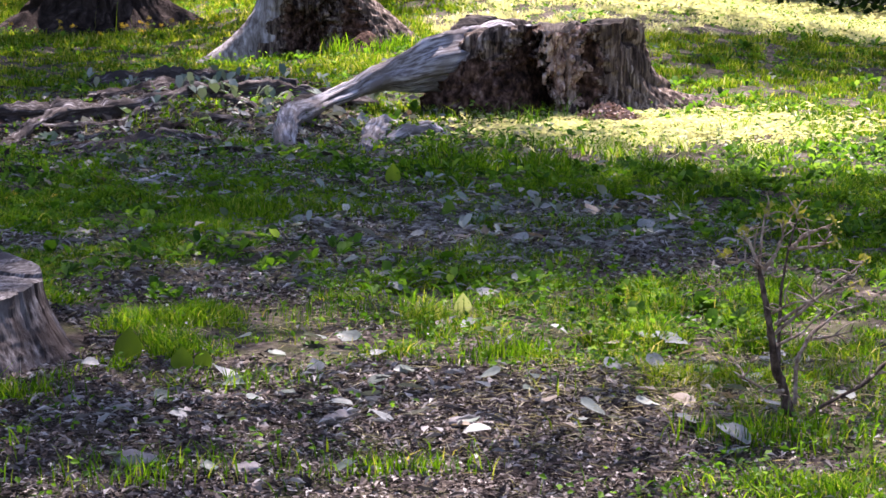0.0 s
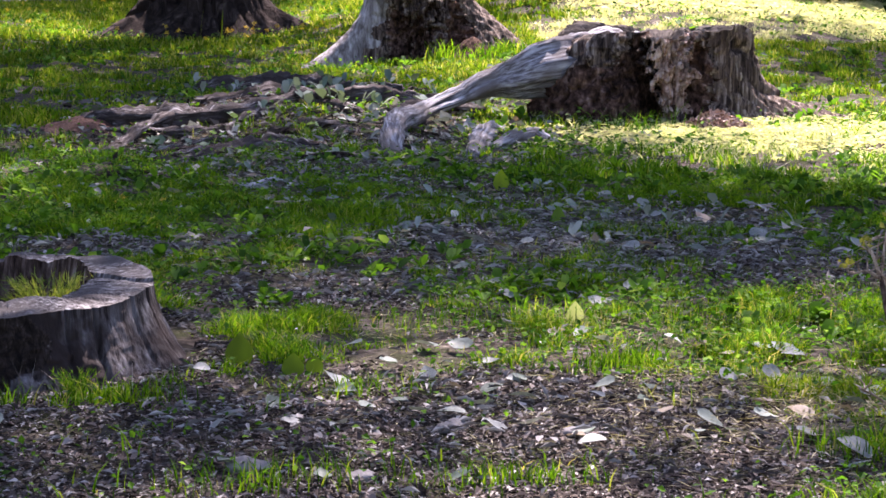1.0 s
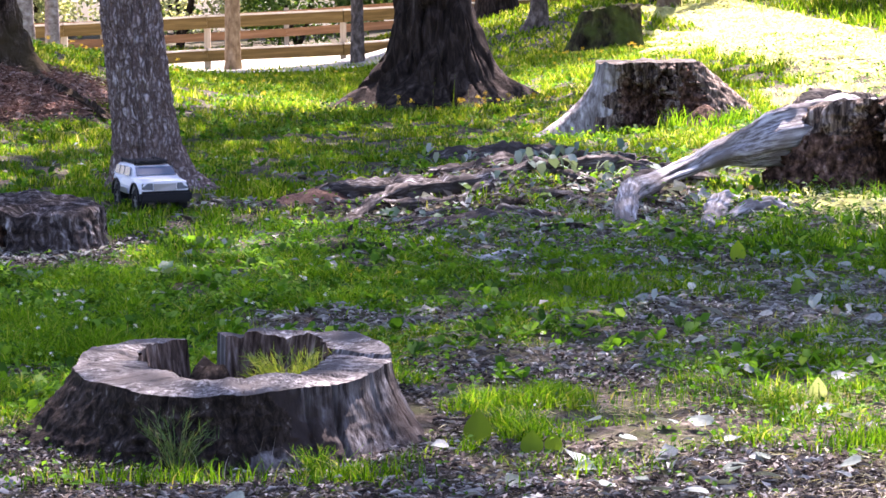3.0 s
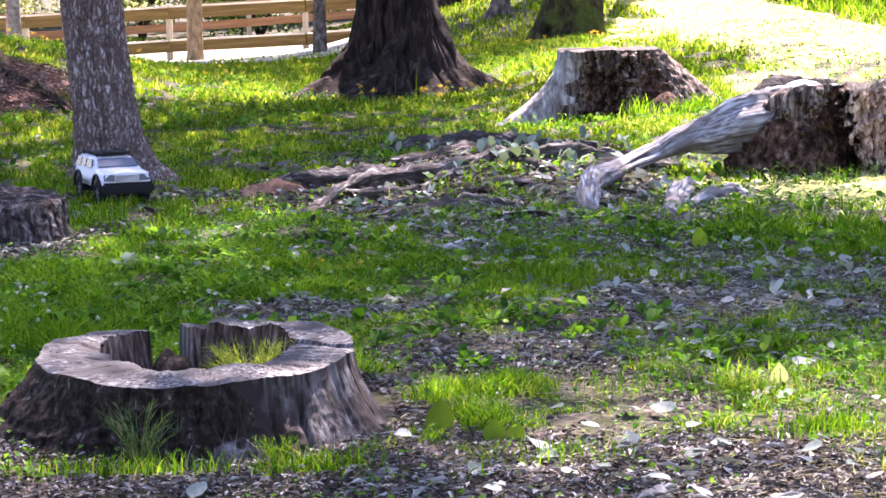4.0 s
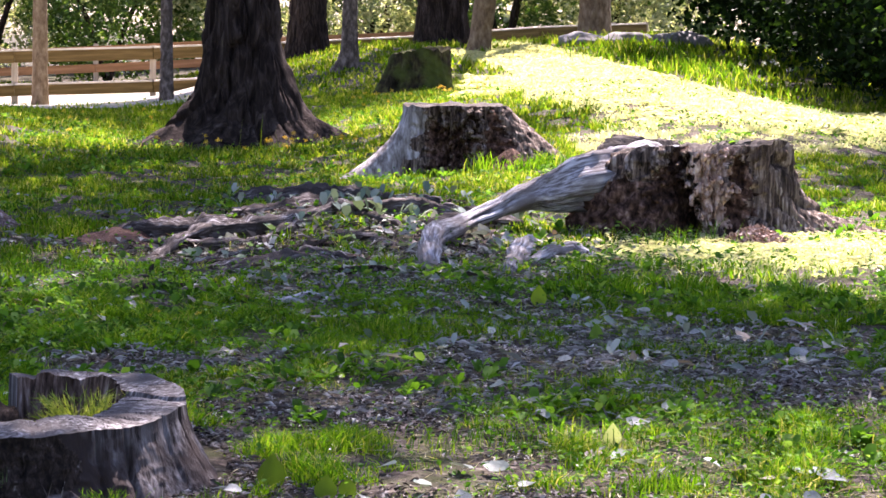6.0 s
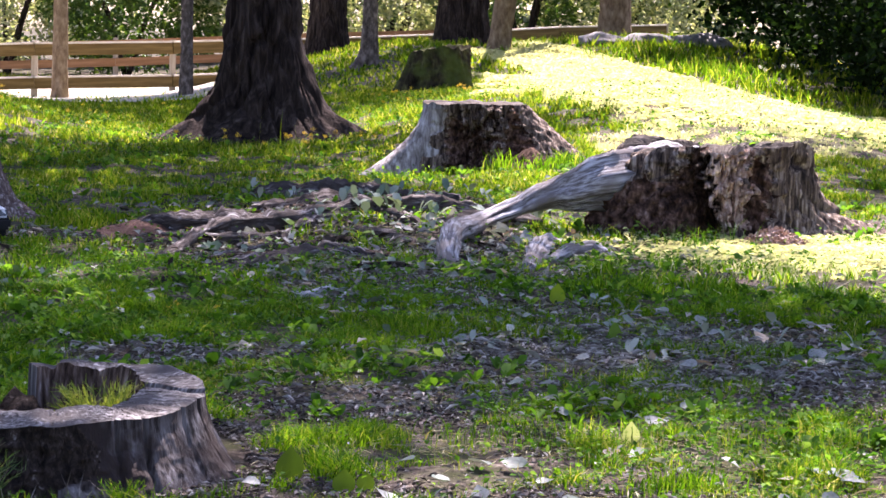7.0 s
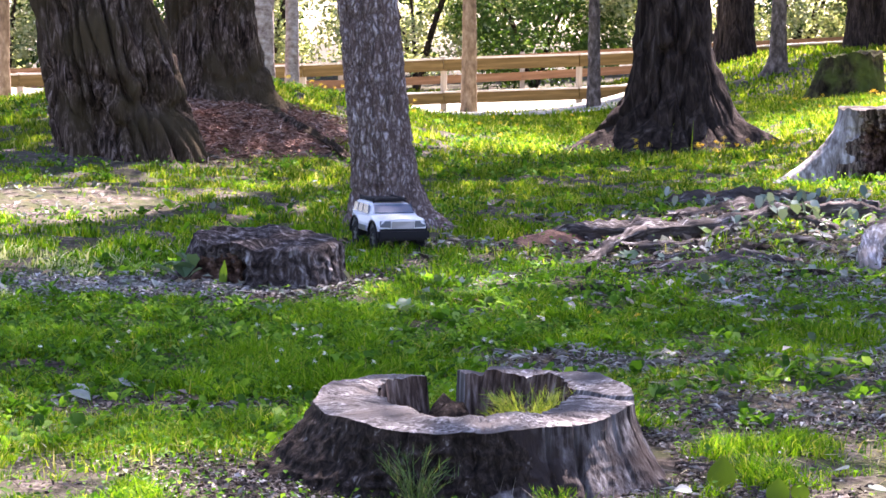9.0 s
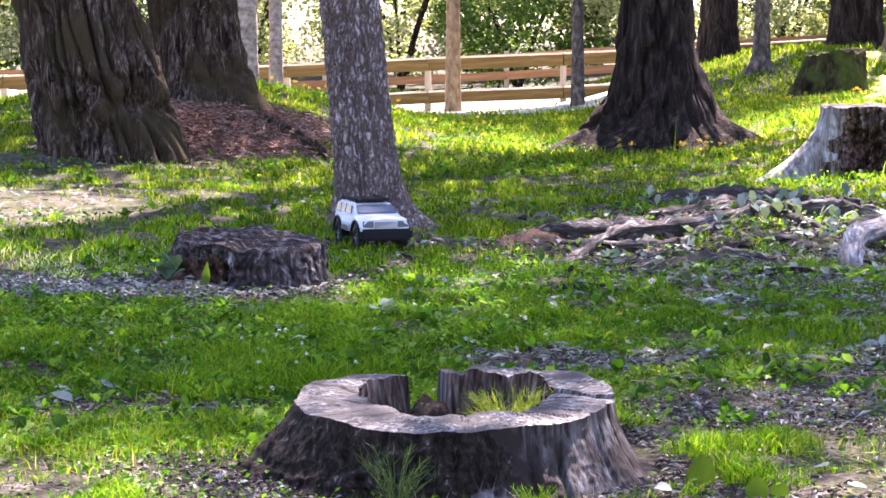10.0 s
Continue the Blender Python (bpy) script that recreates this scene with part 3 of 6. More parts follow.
    nt = 26
    w = np.linspace(0, 1, nt)[:, None, None]
    xy = outer[None] * (1 - w) + inner[None] * w
    ang2 = np.arctan2(xy[..., 1], xy[..., 0])
    zt = ht[None, :] * np.ones((nt, 1))
    zt = zt - rim_drop * np.clip(w[..., 0] * 1.4 - 0.4, 0, 1)
    if not hole:
        zt = zt * (1 - w[..., 0] ** 2) + (ht.mean() - rim_drop) * w[..., 0] ** 2
    rough = fbm(xy[..., 0] * 14, xy[..., 1] * 14, 0, seed + 10, 4) - 0.5
    crack = np.abs(2 * vn(np.cos(ang2) * 9, np.sin(ang2) * 9, 0.3, seed + 12) - 1)
    zt = zt + top_rough * rough * np.clip(w[..., 0] * 8, 0, 1) - 0.006 * np.clip(0.06 - crack, 0, 1) / 0.06 * np.clip(w[..., 0] * 5, 0, 1)
    tv = np.concatenate([xy, zt[..., None]], -1)
    face = tri_obj("cut_face", tv, grid_faces(nt, ns), top, t, smooth=False)
    ga = face.data.attributes.new("grain", "FLOAT_VECTOR", "POINT")
    ga.data.foreach_set("vector", np.stack([np.cos(ang2), np.sin(ang2), np.hypot(xy[..., 0], xy[..., 1])], -1).astype(np.float32).ravel())
    if hole:
        ni = 24
        w = np.linspace(0, 1, ni)
        iz = zt[-1][None, :] * (1 - w[:, None]) + floor_z * w[:, None]
        sc = 1 - 0.12 * w[:, None]
        gr = 1 + 0.09 * (vn(np.cos(a) * 22, np.sin(a) * 22, 0, seed + 13)[None, :] - 0.5) * np.ones((ni, 1))
        ix = hx + (inner[:, 0] - hx)[None, :] * sc * gr
        iy = hy + (inner[:, 1] - hy)[None, :] * sc * gr
        tri_obj("hollow_wall", np.stack([ix, iy, iz], -1), grid_faces(ni, ns), inside or rot, t, "grooved brown inside wall")
    return t


# ---------------------------------------------------------------- ground and path
def stretch_axis(lo, hi, fine_lo, fine_hi, step):
    mid = np.arange(fine_lo, fine_hi + 1e-6, step)
    out = step * np.cumsum(1.16 ** np.arange(1, 60))
    left, right = fine_lo - out, fine_hi + out
    return np.concatenate([left[left > lo][::-1], mid, right[right < hi]])


def sheet(name, xs, ys, mat, lift=0.0, label=""):
    X, Y = np.meshgrid(xs, ys)
    v = np.stack([X, Y, gz(X, Y) + lift], -1)
    return tagged(tri_obj(name, v, grid_faces(len(ys), len(xs), False), mat), label, "", "", "structure")


gx, gy = stretch_axis(-400, 400, -3.5, 6.5, 0.07), stretch_axis(-300, 600, 3.0, 18.0, 0.07)
sheet("ground", gx, gy, SOIL, 0.0, "brown earth under patchy grass, wood chips and dead leaves")
pu, py = np.meshgrid(np.linspace(0, 1, 110), np.linspace(26.2, 45.4, 60))
px = -26 + pu * (27.0 + (py - 28.0) * 0.1)
py = py + 0.8 * (fbm(px / 1.4, 0.3, 0, 27, 3) - 0.5) * np.clip((31 - py) / 4.6, 0, 1)
tagged(tri_obj("path", np.stack([px, py, gz(px, py) + 0.03], -1), grid_faces(60, 110, False), GRAVEL), "pale sunlit gravel path along the wooden fence", "", "", "structure")

# needle bank under the old larches
bx, by = np.meshgrid(np.linspace(-3.9, -1.0, 90), np.linspace(13.0, 16.8, 90))
edge = np.hypot((bx + 2.1) / 0.75, (by - 15.0) / 1.5) + 0.35 * (fbm(bx * 2, by * 2, 0, 21, 3) - 0.5)
tagged(tri_obj("needle_bank", np.stack([bx, by, gz(bx, by) + 0.05 - 0.12 * np.clip(edge - 0.7, 0, 1) * 2], -1), grid_faces(90, 90, False), NEEDLES),
       "reddish brown bank of fallen needles under the larches", "", "", "structure")

nr = np.random.default_rng(15)
n = 12000
nx, ny = -2.1 + nr.normal(size=n) * 0.3, 14.9 + nr.normal(size=n) * 0.75
tagged(new("fallen_needles", leaves_mesh("fallen_needles", np.stack([nx, ny, gz(nx, ny) + 0.05 - 0.04 * np.hypot((nx + 2.1) / 0.75, (ny - 15.0) / 1.5) ** 2 + nr.uniform(0.0, 0.03, n)], -1), 0.055, NEEDLE_BITS, 0.7, 0.16, nr)),
       "loose reddish needles, twigs and bark flakes", "litter", "", "stuff")

# ---------------------------------------------------------------- trees
tree((-2.53, 13.45), 0.375, 19, BARK_LARCH, "old larch, deeply furrowed grey-brown bark, leaning on a needle bank", lean=(-0.24, 0.02), flare=0.12, flare_h=0.3,
     lobes=((-70, 0.08, 24, 0.5), (-25, 0.07, 16, 0.35), (205, 0.06, 25, 0.4)), ridge=0.085, ridge_w=0.125, ns=260, seed=3,
     crown=(-2.4, 0.5, 13, 2.6, 2.6, 4.5, 7000, 0.15, LEAF_SUN))
tree((-2.42, 15.95), 0.31, 18, BARK_LARCH, "old larch with furrowed bark and flared base behind the bank", lean=(-0.06, 0), flare=0.2, lobes=((-15, 0.16, 22, 0.3), (-80, 0.1, 25, 0.3)),
     ridge=0.04, ridge_w=0.1, ns=160, seed=5, crown=(0.9, 2.3, 6.6, 2.8, 1.9, 2.6, 10000, 0.15, LEAF_SUN))
tree((0.80, 17.15), 0.27, 20, BARK_DARK, "big dark larch trunk with wide root flare among dandelions", lean=(-0.035, 0), flare=0.45, flare_h=0.22,
     lobes=((187, 0.46, 25, 0.25), (-12, 0.58, 25, 0.28), (-75, 0.18, 25, 0.25), (235, 0.24, 20, 0.24), (-45, 0.26, 16, 0.26)), ridge=0.065, ridge_w=0.12, ns=220, seed=7,
     crown=(1.7, -1.4, 11, 2.0, 3.2, 4.5, 18500, 0.15, LEAF_SUN), boughs=((1.5, 1.7, 5.6, 1.6, 1.3, 0.9, 3600), (0.4, -0.4, 5.6, 0.8, 0.9, 0.5, 1500)))
tree((-0.83, 10.75), 0.15, 14, BARK_PINE, "slender pine with scaly grey-pink bark standing in the grass", lean=(-0.10, 0), flare=0.22, flare_h=0.12,
     lobes=((-15, 0.16, 24, 0.1), (-60, 0.06, 30, 0.1), (200, 0.06, 30, 0.12)), ridge=0.012, ridge_w=0.028, ns=180, seed=9, crown=(-1.6, 0, 11, 1.5, 1.5, 2.6, 3000, 0.13, LEAF_SUN))
THIN_PALE = "slim straight trunk with pale grey bark in grass"
THIN = "thin straight conifer trunk with pale brown bark in grass"
tree((-3.12, 24.0), 0.125, 12, BARK_PALE, THIN_PALE, ns=40, seed=11, fine=False, ridge=0.012, flare=0.15, crown=(1.5, -1.0, 10, 2.6, 1.8, 2.0, 4500, 0.16, LEAF_SUN))
tree((-2.83, 24.1), 0.075, 11, BARK_PALE, THIN_PALE, ns=32, seed=12, fine=False, ridge=0.008, flare=0.15, crown=(0, 0, 7, 1.2, 1.2, 2.6, 1500, 0.14, LEAF_SUN))
tree((-1.30, 32.0), 0.11, 12, BARK_THIN, "thin straight conifer trunk with pale brown bark by the fence", ns=40, seed=13, fine=False, ridge=0.012, flare=0.2, crown=(0, 0, 8, 1.4, 1.4, 3.0, 1500, 0.16, LEAF_SUN))
tree((0.355, 28.0), 0.078, 10, BARK_GREY, "thin grey knotty trunk before the fence", ns=32, seed=14, fine=False, ridge=0.014, ridge_w=0.04, flare=0.2, crown=(1.0, -2.2, 9.5, 2.2, 2.0, 2.0, 4000, 0.16, LEAF_SUN))
tree((2.5, 34.4), 0.28, 16, BARK_DARK, "dark old trunk on the grassy mound", ns=90, seed=15, fine=False, ridge=0.03, flare=0.35, crown=(0.6, 0.2, 12, 2.6, 2.6, 3, 6500, 0.2, LEAF_SUN))
tree((2.55, 28.0), 0.095, 11, BARK_GREY, "young grey trunk with a swept root on the mound", ns=48, seed=16, fine=False, ridge=0.01, flare=0.3, lobes=((190, 0.12, 30, 0.1),), crown=(0.5, 0.2, 9.5, 2.0, 2.3, 2.0, 6500, 0.18, LEAF_SUN))
tree((4.33, 33.0), 0.37, 18, BARK_DARK, "thick dark trunk on top of the mound", ns=100, seed=17, fine=False, ridge=0.03, flare=0.2, crown=(-1, 3, 14, 3, 2.5, 4, 4000, 0.2, LEAF_SUN))
tree((4.55, 30.9), 0.155, 13, BARK_THIN, "brown smooth trunk leaning beside a thick dark one", lean=(0.11, 0), ns=48, seed=18, fine=False, ridge=0.012, flare=0.1, crown=(0, 2, 11, 1.6, 1.6, 2.5, 1500, 0.18, LEAF_SUN))
tree((7.43, 37.5), 0.26, 15, BARK_THIN, "brown trunk behind the stone blocks", ns=60, seed=19, fine=False, ridge=0.02, flare=0.2, crown=(0, 2, 10, 3, 3, 4, 4000, 0.2, LEAF_SUN))
tree((-7.1, 29.3), 0.075, 10, BARK_THIN, THIN, ns=32, seed=20, fine=False, ridge=0.01, flare=0.2, crown=(0, 0, 7, 1.2, 1.2, 2.5, 1200, 0.16, LEAF_SUN))
# the broad-leaved trees beside the open grass, whose shade lies over the foreground
tree((6.0, 11.2), 0.3, 13, BARK_LARCH, "broad-leaved tree shading the stumps and grass", ns=80, seed=22, fine=False, ridge=0.03, flare=0.3, limbs=9,
     crown=(-2.8, 2.0, 9.5, 1.7, 0.95, 0.9, 2900, 0.16, LEAF_SUN), boughs=((-0.9, 1.0, 9.4, 1.2, 0.7, 0.5, 1500), (-2.3, 0.5, 9.4, 0.9, 0.4, 0.4, 800), (-4.0, -1.6, 9.4, 0.8, 0.45, 0.4, 560), (-1.7, -1.5, 9.4, 1.4, 0.5, 0.5, 1050), (-3.75, -0.6, 9.4, 0.6, 0.4, 0.4, 230)))
tree((8.4, 18.6), 0.28, 14, BARK_LARCH, "broad-leaved tree beside the meadow", ns=80, seed=23, fine=False, ridge=0.03, flare=0.3, limbs=7,
     crown=(-0.8, 0.2, 10, 2.0, 1.3, 2.2, 4000, 0.16, LEAF_SUN))

# ---------------------------------------------------------------- stumps
stump("stump", (-0.215, 4.84), 0.335, 0.40, 0.145, "hollow grey tree stump, ring broken at the back", stretch=1.15, side=WOOD_DARK, top=CUT_RADIAL, rot=WOOD_ROT, inside=HOLLOW_WOOD,
      lobes=((-15, 0.07, 30, 1.6), (200, 0.15, 32, 1.1), (270, 0.02, 40, 1.5)), hole=(0.0, 0.08, 0.21, 0.25, 0.0),
      notch=((112, 12, 0.10), (48, 40, -0.008)), ridge=0.011, ridge_w=0.03, zf=1.4, bare_arc=(-22, 50), top_rough=0.014, tilt=(0.0, 0.006), seed=31, ns=420, fissure=0.007,
      grooves=((-88, 0.7, 0.01), (-63, 0.7, 0.013), (-52, 0.7, 0.016), (-31, 0.7, 0.013), (-17, 0.7, 0.012), (250, 0.7, 0.01)))
# the arc given as fresh paints a sunlit area on the front
big_stump = stump("stump", (2.49, 10.12), 0.42, 0.44, 0.385, "large rotten stump with hollow brown front and grey root", stretch=0.85, side=WOOD_SPLIT, top=WOOD_CUT, rot=WOOD_ROT,
      lobes=((-15, 0.78, 10, 3.6), (-34, 0.34, 8, 4.0), (-52, 0.1, 12, 3.0), (0, 0.12, 14, 3.0), (186, 0.2, 26, 0.5), (222, 0.15, 20, 0.6)), fresh=(-86, 15), cavity=((-112, 13, 0.3, 0.75, 0.3), (-84, 14, 0.6, 0.65, 0.09), (-155, 36, 0.28, 0.58, 0.04)), crest=((150, 25, 0.012), (-15, 14, 0.025)),
      ridge=0.02, ridge_w=0.045, zf=0.12, fissure=0.05, top_rough=0.055, rim_drop=0.12, seed=37, ns=360, power=1.5)
stump("stump", (1.90, 13.75), 0.315, 0.34, 0.375, "weathered stump with pale flaring root and dark front", stretch=0.9, side=WOOD_SPLIT, top=WOOD_CUT, rot=WOOD_ROT, bare_arc=(186, 31), fissure=0.012,
      lobes=((194, 0.4, 13, 1.8), (-8, 0.52, 20, 1.15), (-40, 0.2, 14, 1.5), (-70, 0.1, 7, 1.2), (235, 0.08, 10, 2.0)), cavity=((-118, 22, 0.36, 0.52, 0.17), (-84, 11, 0.4, 0.5, 0.16), (-52, 14, 0.45, 0.5, 0.09)), bare=ROOT_BLEACHED,
      ridge=0.025, ridge_w=0.045, zf=0.14, top_rough=0.02, seed=43, ns=300)
stump("stump", (2.82, 23.2), 0.30, 0.33, 0.40, "dark mossy stump at the foot of the mound", side=MOSSY, top=MOSSY, ridge=0.03, ridge_w=0.07, top_rough=0.06, tilt=(0.04, 0.0), seed=47, ns=160,
      lobes=((195, 0.2, 25, 1.5), (-60, 0.08, 30, 1.4)))
stump("stump", (-1.1, 8.44), 0.26, 0.275, 0.16, "low crumbling stump with dark bark in earth", stretch=1.05, side=BARK_FLAKY, top=BARK_FLAKY, ridge=0.009, ridge_w=0.03, zf=1.0, top_rough=0.024, fissure=0.006, seed=53, ns=300,
      lobes=((180, 0.14, 40, 1.1), (-50, 0.05, 34, 0.5), (215, 0.06, 16, 1.0)), cavity=((-128, 20, 0.35, 0.5, 0.06),), tilt=(-0.01, 0.012))


def root(pts, radii, label, mat=ROOT_GREY, seed=0, ns=20, rough=0.7, name="root", freq=24.0):
    v, q = tube([(x, y, z) for x, y, z in pts], radii, ns, 0.014, rough, seed, freq)
    b = np.array(pts[0])
    ob = tri_obj(name, v - b, q, mat)
    at = ob.data.attributes.new("grain", "FLOAT_VECTOR", "POINT")
    at.data.foreach_set("vector", GRAIN[0].astype(np.float32).ravel())
    ob.location = b
    return tagged(ob, label, "tree root", "roots in the grass")


def on_ground(pts):
    return [(x, y, float(gz(x, y)) + h) for x, y, h in pts]


silver = root(on_ground(((2.42, 10.2, 0.3), (2.25, 10.15, 0.295), (2.11, 10.08, 0.258), (1.97, 10.03, 0.222), (1.83, 10.05, 0.178), (1.714, 10.08, 0.145), (1.593, 10.08, 0.095), (1.437, 9.98, 0.055), (1.312, 9.72, 0.048),
                        (1.24, 9.55, 0.055), (1.19, 9.3, 0.05), (1.142, 8.95, 0.036), (1.115, 8.62, -0.03))),
              (0.08, 0.11, 0.12, 0.115, 0.092, 0.064, 0.042, 0.037, 0.045, 0.05, 0.046, 0.046, 0.034), "thick silver-grey root sweeping down from the rotten stump", ROOT_PALE, seed=2, ns=48, rough=0.24, freq=11.0)
silver.location -= big_stump.location
silver.parent = big_stump
for key in ("category", "group"):
    del silver[key]
root(on_ground(((1.62, 10.5, 0.02), (1.27, 10.45, 0.05), (0.9, 10.3, 0.05), (0.57, 9.98, 0.045), (0.28, 9.85, 0.05), (0.0, 10.05, 0.05), (-0.16, 9.95, -0.01))),
     (0.028, 0.036, 0.04, 0.032, 0.044, 0.036, 0.02), "long grey-brown root lying across leaf litter", seed=3)
root(on_ground(((0.30, 9.9, 0.05), (0.19, 9.68, 0.04), (0.08, 9.27, 0.015), (0.0, 9.05, -0.01))), (0.035, 0.026, 0.022, 0.014), "short pale root forking to the ground", seed=4)
root(on_ground(((0.92, 8.93, -0.01), (0.66, 9.0, 0.02), (0.45, 8.85, 0.02), (0.26, 8.62, -0.01))), (0.022, 0.035, 0.035, 0.015), "half-buried knobbly grey root", seed=5)
root(on_ground(((1.5, 11.3, 0.02), (1.11, 11.55, 0.05), (0.85, 11.85, 0.04), (0.63, 12.0, 0.04), (0.4, 12.0, -0.01))), (0.03, 0.045, 0.045, 0.04, 0.02), "dark root along the grassy rise", seed=6)
root(on_ground(((1.40, 8.62, 0.0), (1.5, 9.0, 0.035), (1.6, 9.4, 0.04), (1.7, 9.6, 0.0))), (0.025, 0.034, 0.036, 0.02), "pale grey root stub in grass", ROOT_PALE, seed=7, rough=0.45, freq=16)
root(on_ground(((1.54, 8.95, 0.0), (1.66, 9.12, 0.03), (1.76, 9.2, 0.035), (1.84, 9.1, 0.0))), (0.025, 0.034, 0.034, 0.02), "pale grey root stub in grass", ROOT_PALE, seed=8, rough=0.45, freq=16)
root(on_ground(((1.2, 10.9, 0.02), (0.8, 10.85, 0.04), (0.35, 10.55, 0.0))), (0.03, 0.04, 0.02), "thin weathered root among leaves", seed=9)
root(on_ground(((0.46, 7.78, 0.0), (0.58, 7.86, 0.02), (0.68, 7.8, 0.005))), (0.012, 0.02, 0.01), "strip of pale broken bark", ROOT_PALE, seed=10, ns=8)
root(on_ground(((0.62, 7.72, 0.0), (0.7, 7.95, 0.03), (0.72, 8.15, 0.005))), (0.01, 0.014, 0.008), "strip of pale broken bark", ROOT_PALE, seed=18, ns=8)
root(on_ground(((-0.05, 8.1, 0.0), (0.08, 8.24, 0.01), (0.2, 8.25, 0.0))), (0.012, 0.018, 0.01), "dark piece of fallen branch", WOOD_DARK, seed=11, ns=8)
root(on_ground(((1.72, 10.25, 0.02), (1.45, 10.2, 0.03), (1.2, 10.1, 0.0))), (0.03, 0.035, 0.02), "grey branch piece among leaves", seed=12)
root(on_ground(((1.5, 10.75, 0.03), (1.3, 10.6, 0.05), (1.05, 10.65, 0.02))), (0.025, 0.03, 0.02), "grey branch piece among leaves", seed=13)
# swept root of the pine side, and larch root on the bank
root(on_ground(((-2.0, 15.6, 0.06), (-1.75, 15.0, 0.05), (-1.45, 14.4, 0.04), (-1.2, 13.8, -0.01))), (0.045, 0.04, 0.03, 0.015), "brown larch root running down the needle bank", BARK_LARCH, seed=14)
# thin strands beside the thicker roots
sr = np.random.default_rng(17)
for line, r in ((((1.62, 10.5), (1.27, 10.45), (0.9, 10.3), (0.57, 9.98), (0.28, 9.85), (0.0, 10.05)), 0.02), (((1.5, 11.3), (1.11, 11.55), (0.85, 11.85), (0.5, 12.0)), 0.025),
                (((0.92, 8.93), (0.66, 9.0), (0.45, 8.85), (0.26, 8.62)), 0.014), (((1.2, 10.9), (0.8, 10.85), (0.35, 10.55)), 0.02)):
    for k in range(4):
        dx, dy = sr.normal() * 0.05, sr.normal() * 0.09
        i0 = int(sr.integers(0, len(line) - 2))
        pl = [(x + dx + sr.normal() * 0.025, y + dy + sr.normal() * 0.03, 0.03 * sr.uniform(0.3, 1.2)) for x, y in line[i0:i0 + 3]]
        root(on_ground(pl), [r * sr.uniform(0.6, 1.1), r * sr.uniform(0.7, 1.2), r * 0.4], "thin weathered strand beside a thicker root", ROOT_GREY if k % 2 else BARK_LARCH, seed=80 + k, ns=10, rough=0.9)
# crumbling brown heap at the end of the long root
hx, hy = np.meshgrid(np.linspace(-0.42, 0.32, 60), np.linspace(9.62, 10.35, 60))
hh = 0.075 * np.exp(-((hx + 0.06) / 0.2) ** 2 - ((hy - 10.0) / 0.16) ** 2) + 0.035 * (fbm(hx * 14, hy * 14, 0, 77, 3) - 0.5) - 0.016
tagged(tri_obj("earth_heap", np.stack([hx, hy, gz(hx, hy) + hh], -1), grid_faces(60, 60, False), NEEDLES, smooth=False), "crumbling reddish brown heap of rotten root and earth", "earth heap", "", "stuff")
for k, (x0, y0, x1, y1, r) in enumerate(((0.4, 9.9, 0.15, 10.2, 0.022), (0.75, 10.15, 0.5, 9.65, 0.02), (1.0, 10.35, 1.2, 9.9, 0.025), (1.35, 10.45, 1.1, 10.85, 0.025), (0.5, 11.0, 0.9, 11.3, 0.025), (1.3, 11.1, 1.65, 10.85, 0.03),
                                          (0.6, 9.4, 0.95, 9.5, 0.016), (0.85, 9.75, 1.15, 9.45, 0.018), (0.35, 9.2, 0.62, 9.3, 0.014), (0.75, 8.55, 1.0, 8.45, 0.013), (1.2, 10.6, 0.95, 10.95, 0.02), (0.2, 8.9, 0.42, 9.05, 0.014))):
    xm, ym = (x0 + x1) / 2 + 0.04 * math.sin(k * 3.1), (y0 + y1) / 2 + 0.05 * math.cos(k * 2.3)
    root(on_ground(((x0, y0, 0.012), (xm, ym, 0.025), (x1, y1, -0.005))), (r, r * 1.1, r * 0.5), "short weathered root piece among leaf litter", ROOT_GREY if k % 3 else WOOD_DARK, seed=30 + k, ns=10)
# lump of rotten wood against the weathered stump
hx, hy = np.meshgrid(np.linspace(1.92, 2.42, 60), np.linspace(13.12, 13.62, 60))
hh = 0.13 * np.exp(-((hx - 2.17) / 0.12) ** 2 - ((hy - 13.42) / 0.1) ** 2) + 0.04 * (fbm(hx * 16, hy * 16, 0, 78, 3) - 0.5) - 0.022
tagged(tri_obj("rotten_lump", np.stack([hx, hy, gz(hx, hy) + hh], -1), grid_faces(60, 60, False), WOOD_ROT, smooth=False), "crumbling reddish lump of rotten wood against the weathered stump", "wood debris", "", "stuff")
# rotten crumbs before the big stump
cr = np.random.default_rng(5)
n = 3200
cx = 2.68 + cr.normal(size=n) * 0.12
cy = 9.44 + cr.normal(size=n) * 0.08
cz = gz(cx, cy) + 0.09 * np.exp(-((cx - 2.6) / 0.13) ** 2 - ((cy - 9.56) / 0.12) ** 2) * cr.uniform(0.3, 1, n)
CRUMB = leafy("rotten_crumbs", [(0.0, (0.16, 0.09, 0.06)), (0.5, (0.38, 0.26, 0.2)), (1.0, (0.58, 0.46, 0.39))], translucent=0.0, rough=0.9, spec=0.1)
tagged(new("rotten_wood_crumbs", leaves_mesh("crumbs", np.stack([cx, cy, cz], -1), 0.022, CRUMB, 0.3, 0.7, cr)), "heap of pinkish brown rotten wood crumbs", "wood debris", "", "stuff")


